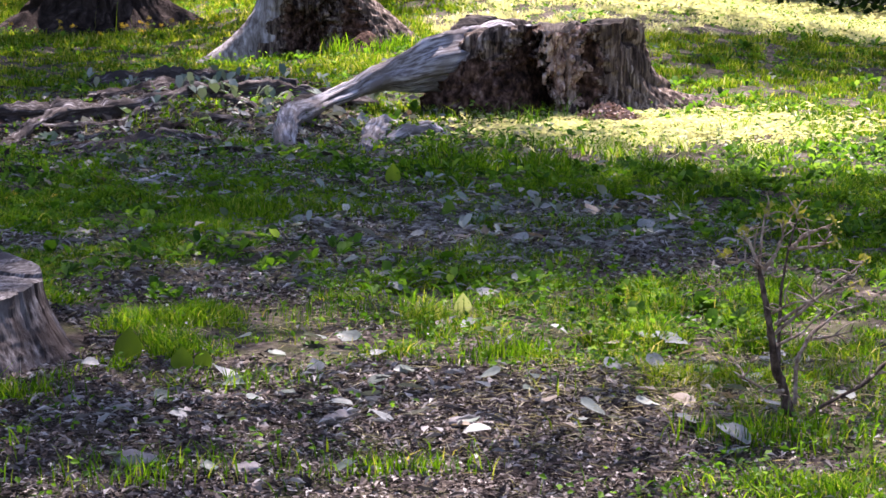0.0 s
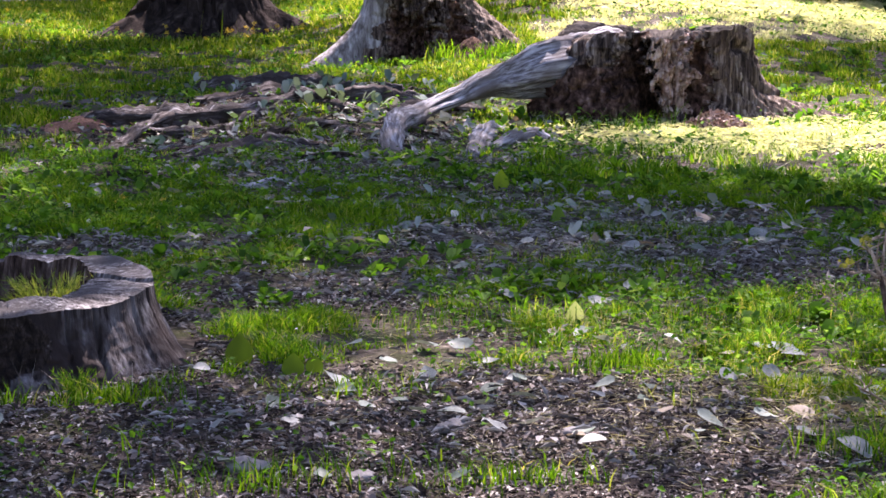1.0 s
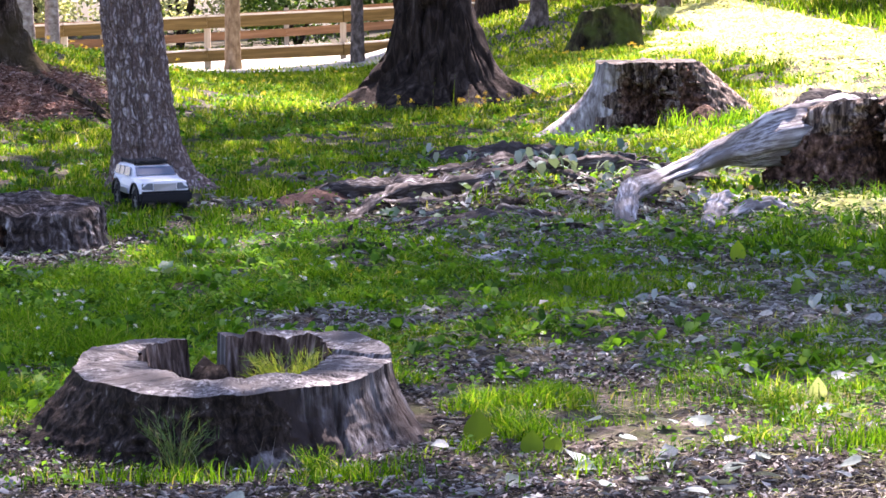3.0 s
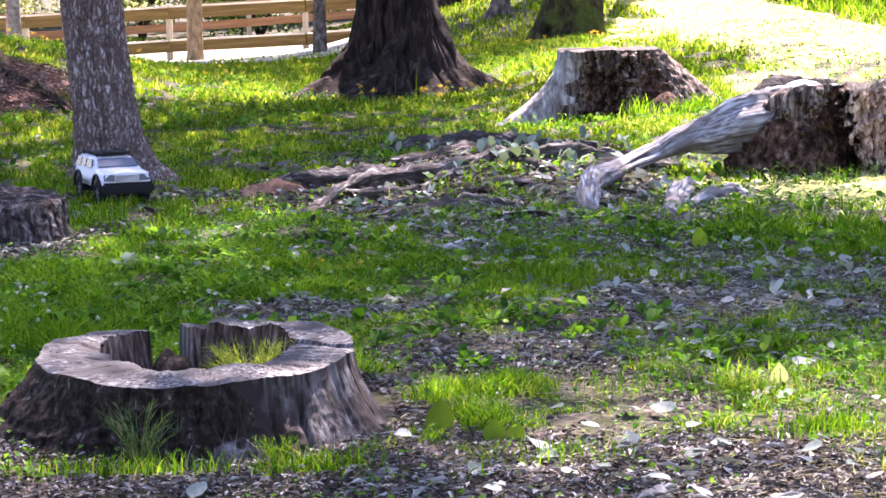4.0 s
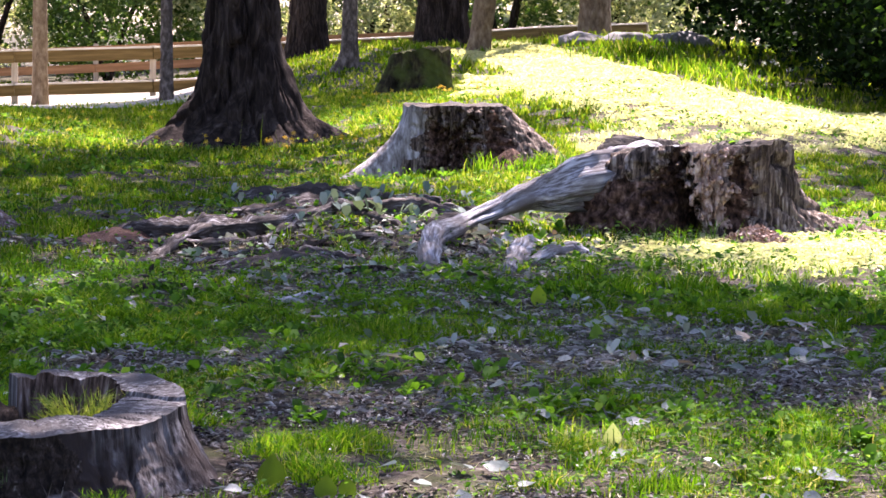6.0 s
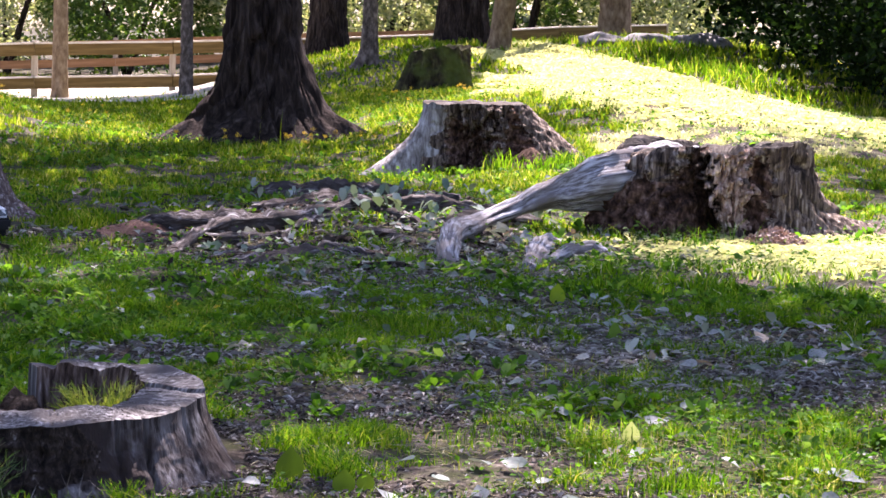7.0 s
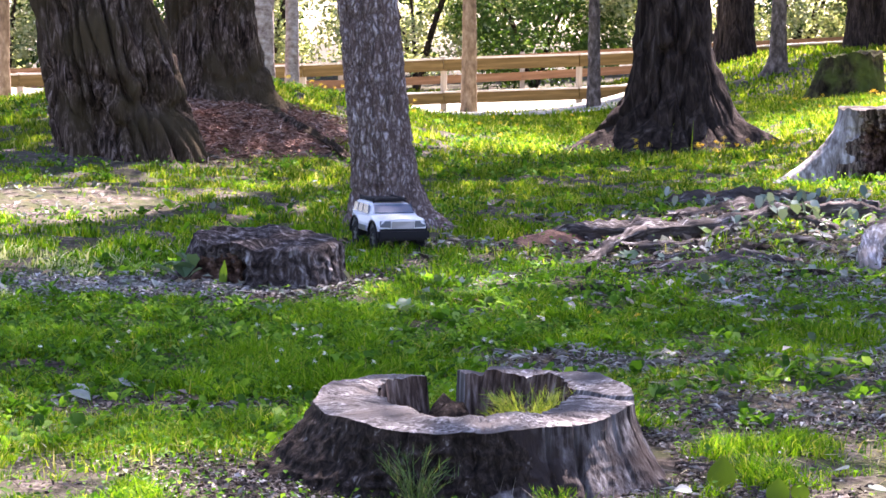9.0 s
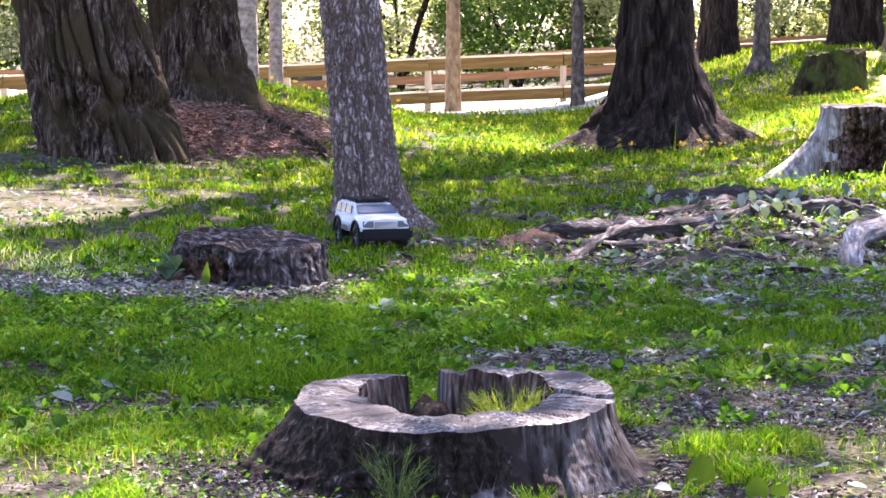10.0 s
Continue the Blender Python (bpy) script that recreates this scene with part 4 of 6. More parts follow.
# ---------------------------------------------------------------- fences
def box_bm(sx, sy, sz, bevel=0.006):
    bm = bmesh.new()
    bmesh.ops.create_cube(bm, size=1.0)
    bmesh.ops.scale(bm, vec=(sx, sy, sz), verts=bm.verts)
    if bevel:
        bmesh.ops.bevel(bm, geom=bm.edges[:], offset=bevel, segments=2, affect="EDGES")
    return bm


def fence(posts, rails, label, board, post_mat, post_top):
    f = thing("fence", posts[0][:2] + (float(gz(*posts[0][:2])),), label, "fence")
    o = f.location.copy()
    for x, y, top in posts:
        zb = float(gz(x, y)) - 0.1
        p = part("post", box_bm(0.10, 0.10, top + post_top - zb), post_mat, f)
        p.location = Vector((x, y, (top + post_top + zb) / 2)) - o
    for (x0, y0, t0), (x1, y1, t1) in zip(posts, posts[1:]):
        for low, high in rails:
            d = Vector((x1 - x0, y1 - y0, t1 - t0))
            r = part("rail", box_bm(d.length - 0.004, 0.045, high - low, 0.005), board, f)
            ang, up = math.atan2(d.y, d.x), math.atan2(d.z, math.hypot(d.x, d.y))
            mid = Vector(((x0 + x1) / 2, (y0 + y1) / 2 - 0.074, (t0 + t1) / 2 + (low + high) / 2))
            r.matrix_local = Matrix.Translation(mid - o) @ Matrix.Rotation(ang, 4, "Z") @ Matrix.Rotation(-up, 4, "Y")
            if board == FENCE_WOOD:
                # added strip: its pale colour draws the sun on the rail's top edge
                lit_edge = part("sunlit_edge_strip", box_bm(d.length - 0.006, 0.075, 0.03, 0.013), SUNLIT_EDGE, r, "added pale strip standing in for the sunlit top edge")
                lit_edge.location = (0, 0, (high - low) / 2 + 0.014)
    return f


fence([(-17.3, 35.2, 0.2), (-12.9, 35.6, 0.25), (-8.5, 36.1, 0.33), (-6.3, 36.5, 0.41), (-4.13, 36.8, 0.49), (-1.9, 37.0, 0.60), (0.25, 37.05, 0.68), (2.5, 38.2, 0.78), (4.7, 39.8, 0.9), (7.17, 41.4, 1.1), (9.4, 42.6, 1.2)],
      [(-0.19, -0.01), (-0.71, -0.54)], "low timber fence with broad plank rails and square posts", FENCE_WOOD, POST_WOOD, 0.03)
fence([(-20.0, 45.8, 0.1), (-16, 45.9, 0.2), (-12, 46, 0.28), (-8, 46, 0.38), (-4.4, 46, 0.46), (-0.8, 46, 0.64), (2.6, 46, 0.86), (6.0, 45.8, 1.04), (9.4, 45.6, 1.2)],
      [(-0.21, -0.01), (-0.52, -0.36)], "reddish timber fence beyond the gravel path", FENCE_RED, POST_WOOD, 0.04)


# ---------------------------------------------------------------- bushes and far woods
def bush(at, size, n, leaf, mat, label, stems=5, seed=1, name="bush", aspect=0.55, clumps=60):
    rng = np.random.default_rng(seed)
    b = thing(name, ground_at(*at), label, "bush", "bushes behind the fences")
    for k in range(stems):
        a = rng.uniform(0, 2 * np.pi)
        e = (math.cos(a) * size[0] * 0.6, math.sin(a) * size[1] * 0.6, size[2] * rng.uniform(0.6, 0.9))
        v, q = tube([(0, 0, -0.1), (e[0] * 0.35, e[1] * 0.35, e[2] * 0.5), e], [0.06, 0.045, 0.015], 7, 0.2, 0.2, seed + k)
        tri_obj("stem", v, q, BARK_DARK, b)
    pts = cloud(n, (0, 0, size[2] * 0.52), (size[0], size[1], size[2] * 0.5), clumps, (0.22, 0.22, 0.2), rng)
    ob = new("foliage", leaves_mesh("foliage", pts[pts[:, 2] > 0.02], leaf, mat, 0.2, aspect, rng))
    ob.parent = b
    return b


rb = np.random.default_rng(3)
for k in range(11):
    x = -17 + k * 2.7 + rb.uniform(-0.5, 0.5)
    bush((x, 48.6 + rb.uniform(-0.6, 0.8)), (2.1, 1.5, rb.uniform(3.2, 4.6)), 9000, 0.12, LEAF_GREY if k % 3 else LEAF_SUN, "tall sunlit hedge shrub with grey-green leaves", seed=60 + k)
# bushes whose leaf colour already holds their deep shade
bush((9.3, 25.2), (2.4, 2.6, 5.2), 22000, 0.1, LEAF_SHADED, "dense dark broad-leaved bush overhanging the meadow", stems=8, seed=81, aspect=0.75, clumps=110)
bush((8.3, 20.0), (1.0, 0.9, 0.8), 2500, 0.09, LEAF_SHADED, "low dark bush at the meadow edge", stems=4, seed=82, aspect=0.75)
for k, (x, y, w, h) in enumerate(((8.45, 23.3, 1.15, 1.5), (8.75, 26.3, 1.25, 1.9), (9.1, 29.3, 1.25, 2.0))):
    bush((x, y), (w, 1.5, h), 6500, 0.1, LEAF_SHADED, "low dark broad-leaved shrub along the foot of the mound", stems=4, seed=86 + k, aspect=0.75)
bush((11.5, 29.5), (3.2, 3.0, 6.0), 16000, 0.15, LEAF_SHADED, "dense dark broad-leaved bush overhanging the meadow", stems=8, seed=83, aspect=0.75, clumps=110)
bush((9.0, 31.5), (2.2, 1.8, 4.6), 12000, 0.12, LEAF_SHADED, "dense dark broad-leaved bush behind the mound", stems=6, seed=84, aspect=0.75, clumps=90)
# far woods
n = 20000
wx, wz = rb.uniform(-45, 45, n), 4.0 + rb.uniform(0, 1, n) ** 0.8 * 11
wy = 62 + rb.normal(size=n) * 2.5 + wx * 0.05
tagged(new("far_woods", leaves_mesh("woods", np.stack([wx, wy, wz - 0.3], -1), 0.75, LEAF_SUN, 0.2, 0.7, rb)), "sunlit wood of mixed green trees behind the hedge", "", "", "stuff")
n = 52000
wx, wz = rb.uniform(-24, 26, n), rb.uniform(-0.2, 4.6, n)
wy = 60 + rb.normal(size=n) * 2.0 + wx * 0.05
keep = (fbm(wx / 1.6, wz / 1.2, 0, 71, 3) > 0.4) | (wx > 9)
for pick, mat in ((keep & (np.arange(n) % 3 > 0), LEAF_SUN), (keep & (np.arange(n) % 3 == 0), LEAF_GREY)):
    tagged(new("far_woods", leaves_mesh("woods", np.stack([wx, wy, wz], -1)[pick], 0.27, mat, 0.2, 0.6, rb)), "sunlit low boughs of the wood behind the hedge", "", "", "stuff")


# ---------------------------------------------------------------- stones
def stone(at, size, label, seed, name="stone", group="stones in the grass", sink=0.25):
    bm = bmesh.new()
    bmesh.ops.create_icosphere(bm, subdivisions=3, radius=1.0)
    for v in bm.verts:
        k = 1 + 0.35 * (noise.noise(v.co * 1.3 + Vector((seed, 0, 0)))) + 0.1 * noise.noise(v.co * 4 + Vector((seed, 3, 0)))
        v.co = Vector((v.co.x * size[0], v.co.y * size[1], v.co.z * size[2])) * k
        v.co.z = max(v.co.z, -size[2] * sink * 2)
    ob = part(name, bm, STONE, smooth=True)
    ob.location = ground_at(*at, size[2] * sink)
    return tagged(ob, label, "stone", group)


for k, (x, y, sx, sy, sz) in enumerate(((6.2, 32.3, 0.34, 0.3, 0.12), (6.85, 32.2, 0.42, 0.3, 0.14), (7.6, 32.1, 0.46, 0.3, 0.15))):
    stone((x, y), (sx, sy, sz), "long grey stone block on top of the mound", k + 1, "stone_block", "stone blocks on the mound")
for k, (x, y, s) in enumerate(((6.0, 18.6, 0.09), (6.3, 18.9, 0.12), (6.55, 18.8, 0.08), (6.15, 19.2, 0.07), (5.4, 17.8, 0.08))):
    stone((x, y), (s * 1.4, s, s * 0.6), "pale stone in sunlit grass", k + 11)
for k, (x, y, s) in enumerate(((0.245, 3.72, 0.03), (0.62, 3.95, 0.024), (-0.62, 4.28, 0.022), (0.16, 4.25, 0.016), (0.42, 3.62, 0.02), (0.83, 3.9, 0.018))):
    stone((x, y), (s * 1.3, s, s * 0.7), "small pale stone on bare earth", k + 21)


# ---------------------------------------------------------------- toy car
def loft(stations, mat, name, parent, label="", smooth=False):
    """Skin over closed cross-sections, all with the same number of corners, with both ends closed."""
    bm = bmesh.new()
    rows = [[bm.verts.new(p) for p in s] for s in stations]
    n = len(rows[0])
    for a, b in zip(rows, rows[1:]):
        for k in range(n):
            bm.faces.new((a[k], a[(k + 1) % n], b[(k + 1) % n], b[k]))
    bm.faces.new(rows[0][::-1])
    bm.faces.new(rows[-1])
    bmesh.ops.recalc_face_normals(bm, faces=bm.faces)
    return part(name, bm, mat, parent, label, smooth)


def slab(corners, thick, mat, name, parent, label=""):
    """A thin panel with these corners, as thick as given along its normal."""
    bm = bmesh.new()
    c = [Vector(p) for p in corners]
    nrm = (c[1] - c[0]).cross(c[2] - c[0]).normalized() * thick
    lo, hi = [bm.verts.new(p) for p in c], [bm.verts.new(p + nrm) for p in c]
    bm.faces.new(lo[::-1])
    bm.faces.new(hi)
    for k in range(len(c)):
        j = (k + 1) % len(c)
        bm.faces.new((lo[k], lo[j], hi[j], hi[k]))
    return part(name, bm, mat, parent, label)


def wheel(parent, x, y):
    bm = bmesh.new()
    prof = ((0.030, -0.021), (0.046, -0.022), (0.052, -0.016), (0.0525, 0.0), (0.052, 0.016), (0.046, 0.022), (0.030, 0.021))
    ns, rows = 36, []
    for k in range(ns):
        a = 2 * math.pi * k / ns
        rows.append([bm.verts.new((math.cos(a) * (r + (0.003 if k % 2 and r > 0.05 else 0)), w, math.sin(a) * (r + (0.003 if k % 2 and r > 0.05 else 0)))) for r, w in prof])
    for k in range(ns):
        for j in range(len(prof) - 1):
            bm.faces.new((rows[k][j], rows[k][j + 1], rows[(k + 1) % ns][j + 1], rows[(k + 1) % ns][j]))
    tyre = part("tyre", bm, RUBBER, parent, "black knobbly rubber tyre")
    tyre.location = (x, y, 0.052)
    bm = bmesh.new()
    side = 1 if y > 0 else -1
    bmesh.ops.create_cone(bm, cap_ends=True, segments=24, radius1=0.031, radius2=0.026, depth=0.036, matrix=Matrix.Rotation(radians(-90 * side), 4, "X"))
    rim = part("rim", bm, BLACK_PLASTIC, tyre)
    for k in range(5):
        bm = bmesh.new()
        bmesh.ops.create_cube(bm, size=1.0)
        bmesh.ops.scale(bm, vec=(0.006, 0.004, 0.024), verts=bm.verts)
        s = part("spoke", bm, GREY_METAL, tyre)
        a = 2 * math.pi * k / 5
        s.matrix_local = Matrix.Rotation(a, 4, "Y") @ Matrix.Translation((0, side * 0.019, 0.013))


def rod(name, p, q, r, mat, parent):
    bm = bmesh.new()
    d = Vector(q) - Vector(p)
    bmesh.ops.create_cone(bm, cap_ends=True, segments=8, radius1=r, radius2=r, depth=d.length,
                          matrix=Matrix.Translation((Vector(p) + Vector(q)) / 2) @ d.to_track_quat("Z", "Y").to_matrix().to_4x4())
    return part(name, bm, mat, parent)


def toy_car(at, turn):
    car = thing("toy_car", at, "white remote-controlled off-road model car with black roof rack", "model car", turn=turn)
    for x in (-0.145, 0.15):
        for y in (-0.082, 0.082):
            wheel(car, x, y)
    st = []
    for k in range(61):
        x = -0.235 + 0.47 * k / 60
        zb = 0.078
        for wx in (-0.145, 0.15):
            d = abs(x - wx)
            if d < 0.064:
                zb = max(zb, 0.06 + math.sqrt(0.066 ** 2 - d * d))
        nose = max(0.0, (abs(x) - 0.19) / 0.045)
        hw = 0.101 - 0.010 * nose ** 2
        belt = 0.146 if x < 0.09 else 0.146 - 0.012 * ((x - 0.09) / 0.145) ** 1.5
        zb = min(zb, belt - 0.012)
        st.append([(x, -hw, zb), (x, -hw - 0.003, (zb + belt) / 2), (x, -hw + 0.004, belt - 0.006), (x, -hw + 0.014, belt), (x, 0, belt + 0.006), (x, hw - 0.014, belt),
                   (x, hw - 0.004, belt - 0.006), (x, hw + 0.003, (zb + belt) / 2), (x, hw, zb), (x, 0, max(zb - 0.004, 0.07))])
    body = loft(st, WHITE_PAINT, "body", car)
    cab = []
    for x, hw, top in ((-0.228, 0.088, 0.148), (-0.222, 0.084, 0.178), (-0.205, 0.082, 0.19), (-0.05, 0.083, 0.193), (0.02, 0.082, 0.19), (0.045, 0.08, 0.183), (0.105, 0.088, 0.148)):
        cab.append([(x, -0.094, 0.143), (x, -hw, top - 0.008 if top > 0.15 else 0.1455), (x, -hw + 0.012, top), (x, 0, top + 0.003), (x, hw - 0.012, top), (x, hw, top - 0.008 if top > 0.15 else 0.1455), (x, 0.094, 0.143)])
    loft(cab, WHITE_PAINT, "cabin", car)
    for s in (-1, 1):
        for x0, x1 in ((-0.2, -0.135), (-0.122, -0.055), (-0.042, 0.03)):
            cut = 0.016 if x1 > 0 else 0.0
            c = [(x0, s * 0.0945, 0.149), (x1 + cut, s * 0.0945, 0.149), (x1, s * 0.086, 0.183), (x0 + 0.004, s * 0.086, 0.183)]
            slab(c if s < 0 else c[::-1], 0.0025, GLASS_SKY, "side_window", car)
        slab([(0.236, s * 0.05, 0.104), (0.232, s * 0.094, 0.106), (0.228, s * 0.094, 0.13), (0.234, s * 0.05, 0.13)][::s], 0.004, CLEAR_LENS, "headlight", car, "dark clear headlight")
        slab([(-0.238, s * 0.068, 0.104), (-0.238, s * 0.096, 0.104), (-0.238, s * 0.096, 0.122), (-0.238, s * 0.068, 0.122)][::-s], 0.004, RED_LENS, "tail_light", car, "red tail light")
        c = [(-0.065, s * 0.104, 0.082), (0.07, s * 0.104, 0.082), (0.055, s * 0.106, 0.102), (-0.045, s * 0.106, 0.102)]
        slab(c if s < 0 else c[::-1], 0.006, GREY_METAL, "side_step", car)
        for wx in (-0.145, 0.15):
            bm = bmesh.new()
            prev = None
            for k in range(15):
                a = math.pi * k / 14
                pts = [Vector((wx + math.cos(a) * r, s * yy, 0.06 + math.sin(a) * r)) for r, yy in ((0.063, 0.1), (0.07, 0.1), (0.07, 0.109), (0.063, 0.109))]
                cur = [bm.verts.new(p) for p in pts]
                if prev:
                    for j in range(4):
                        bm.faces.new((prev[j], prev[(j + 1) % 4], cur[(j + 1) % 4], cur[j]))
                prev = cur
            bmesh.ops.recalc_face_normals(bm, faces=bm.faces)
            part("wheel_arch", bm, BLACK_PLASTIC, car, "black plastic wheel arch")
    slab([(0.052, -0.074, 0.182), (0.104, -0.082, 0.1525), (0.104, 0.082, 0.1525), (0.052, 0.074, 0.182)], 0.004, GLASS_SKY, "windscreen", car)
    slab([(-0.2275, -0.074, 0.154), (-0.2235, -0.07, 0.177), (-0.2235, 0.07, 0.177), (-0.2275, 0.074, 0.154)][::-1], 0.003, GLASS_SKY, "rear_window", car)
    slab([(0.236, -0.046, 0.1), (0.238, 0.046, 0.1), (0.236, 0.046, 0.128), (0.236, -0.046, 0.128)], 0.003, GREY_METAL, "grille", car, "grey mesh grille")
    g = part("spare_wheel_cover", box_bm(0.022, 0.07, 0.06, 0.009), WHITE_PAINT, car, "white spare wheel cover with crossed ribs")
    g.location = (-0.243, 0.03, 0.138)
    for s in (-1, 1):
        rib = part("rib", box_bm(0.003, 0.07, 0.004, 0), GREY_METAL, g)
        rib.matrix_local = Matrix.Translation((-0.0115, 0, 0)) @ Matrix.Rotation(radians(40 * s), 4, "X")
    pl = part("plate", box_bm(0.003, 0.05, 0.013, 0), BLACK_PLASTIC, car)
    pl.location = (-0.2375, -0.045, 0.118)
    for k in range(5):
        bar = part("bar", box_bm(0.001, 0.006, 0.006, 0), AMBER, pl)
        bar.location = (-0.0022, -0.016 + k * 0.008, 0)
    for x, w in ((0.245, 0.212), (-0.24, 0.2)):
        b = part("bumper", box_bm(0.03, w, 0.046, 0.009), BLACK_PLASTIC, car, "black plastic bumper")
        b.location = (x, 0, 0.077)
    ch = part("chassis", box_bm(0.40, 0.09, 0.03, 0.004), BLACK_PLASTIC, car)
    ch.location = (0, 0, 0.066)
    for x in (-0.145, 0.15):
        rod("axle", (x, -0.075, 0.052), (x, 0.075, 0.052), 0.008, BLACK_PLASTIC, car)
    # roof rack
    for s in (-1, 1):
        rod("rack_rail", (-0.2, s * 0.066, 0.206), (0.03, s * 0.066, 0.206), 0.0035, BLACK_PLASTIC, car)
        rod("rack_rail", (-0.2, s * 0.066, 0.198), (0.03, s * 0.066, 0.198), 0.003, BLACK_PLASTIC, car)
        for x in (-0.19, -0.08, 0.02):
            rod("rack_foot", (x, s * 0.066, 0.188), (x, s * 0.066, 0.206), 0.003, BLACK_PLASTIC, car)
    for x in (-0.2, -0.155, -0.11, -0.065, -0.02, 0.03):
        rod("rack_bar", (x, -0.066, 0.199), (x, 0.066, 0.199), 0.003, BLACK_PLASTIC, car)
    tray = part("rack_floor", box_bm(0.235, 0.128, 0.004, 0), BLACK_PLASTIC, car)
    tray.location = (-0.085, 0, 0.1995)
    lb = part("light_bar", box_bm(0.012, 0.11, 0.012, 0.003), BLACK_PLASTIC, car)
    lb.location = (0.045, 0, 0.203)
    car.scale = (1.03, 1.03, 1.03)
    return car


CAR_AT = (-0.765, 9.78)
toy_car((CAR_AT[0], CAR_AT[1], float(max(gz(CAR_AT[0] + dx, CAR_AT[1] + dy) for dx, dy in ((-.1, -.1), (.1, -.1), (-.1, .1), (.1, .1)))) - 0.006), -71)


# ---------------------------------------------------------------- bare young shrub
def sapling(at):
    t = thing("sapling", ground_at(*at), "bare young shrub with forked grey twigs and first buds", "shrub")
    twigs = (
        ((0, 0, -0.04), (-0.012, 0.01, 0.05), (-0.035, 0.0, 0.1), (-0.05, -0.01, 0.17), (-0.062, 0, 0.24), (-0.07, 0.01, 0.29)),
        ((-0.03, 0, 0.08), (-0.02, 0.03, 0.16), (-0.015, 0.04, 0.24), (0.0, 0.05, 0.31), (0.02, 0.06, 0.37)),
        ((-0.045, 0, 0.16), (0.0, -0.03, 0.21), (0.05, -0.05, 0.26), (0.09, -0.05, 0.285), (0.105, -0.05, 0.30)),
        ((-0.04, 0, 0.18), (0.01, -0.02, 0.22), (0.06, -0.02, 0.245), (0.10, -0.02, 0.25)),
        ((-0.068, 0.01, 0.28), (-0.10, 0.0, 0.30), (-0.13, 0.0, 0.29), (-0.138, 0, 0.31)),
        ((-0.068, 0.01, 0.28), (-0.085, 0.02, 0.33), (-0.098, 0.02, 0.345)),
        ((-0.068, 0.01, 0.28), (-0.06, 0.02, 0.35), (-0.055, 0.02, 0.385)),
        ((-0.065, 0.01, 0.27), (-0.04, 0.0, 0.31), (-0.03, -0.01, 0.345), (-0.035, 0, 0.365)),
        ((0.0, 0.05, 0.31), (0.04, 0.06, 0.335), (0.085, 0.05, 0.355)),
        ((0.0, 0.05, 0.31), (0.04, 0.03, 0.315), (0.08, 0.03, 0.325)),
        ((0.02, 0.06, 0.36), (0.015, 0.06, 0.385)),
        ((0.01, 0, 0.0), (0.05, -0.02, 0.035), (0.12, -0.04, 0.075), (0.17, -0.05, 0.13), (0.2, -0.05, 0.16)),
        ((0.10, -0.035, 0.065), (0.15, 0.0, 0.085), (0.2, 0.02, 0.085)),
        ((0.01, 0.02, 0.03), (0.02, 0.05, 0.1), (0.05, 0.06, 0.15), (0.11, 0.07, 0.19), (0.15, 0.07, 0.2)),
        ((0.04, 0.06, 0.14), (0.08, 0.05, 0.145), (0.13, 0.04, 0.16)),
        ((-0.02, 0, 0.06), (-0.06, -0.03, 0.065), (-0.1, -0.05, 0.09), (-0.125, -0.05, 0.1)),
        ((-0.05, 0, 0.2), (-0.02, -0.05, 0.23), (0.01, -0.08, 0.235)),
        ((-0.04, 0, 0.14), (0.02, 0.02, 0.16), (0.06, 0.03, 0.2)),
    )
    for k, pts in enumerate(twigs):
        r0 = 0.0105 if k == 0 else 0.0048 if k in (1, 11, 13) else 0.003
        v, q = tube(pts, np.linspace(r0, max(0.0012, r0 * 0.35), len(pts)), 8, 0.006, 0.35, k, 60)
        tri_obj("stem" if k == 0 else "twig", v, q, STEM if k in (0, 1, 11) else TWIG, t)
    rng = np.random.default_rng(4)
    for k, pts in enumerate(twigs[1:]):
        for _ in range(7):
            j = int(rng.integers(1, len(pts)))
            w = rng.uniform(0.2, 1.0)
            st = np.array(pts[j - 1]) * (1 - w) + np.array(pts[j]) * w
            d = rng.normal(size=3) * np.array([1, 0.7, 0.7]) + np.array([0.1, 0, 0.6])
            d *= rng.uniform(0.015, 0.05) / np.linalg.norm(d)
            kink = rng.normal(size=3) * 0.005
            v, q = tube([st, st + d * 0.5 + kink, st + d], [0.0018, 0.0015, 0.001], 6, 0.006, 0.3, k, 60)
            tri_obj("twig", v, q, TWIG, t)
    for p in twigs[1:11]:
        ob = new("bud", leaves_mesh("bud", np.array(p[-1]) + rng.normal(size=(10, 3)) * 0.006, 0.014, BUD, 0, 0.6, rng))
        ob.parent = t
    return t


BUD = leafy("yellow_green_buds", [(0.0, (0.2, 0.22, 0.03)), (1.0, (0.36, 0.36, 0.06))], translucent=0.35)
sapling((1.425, 3.80))


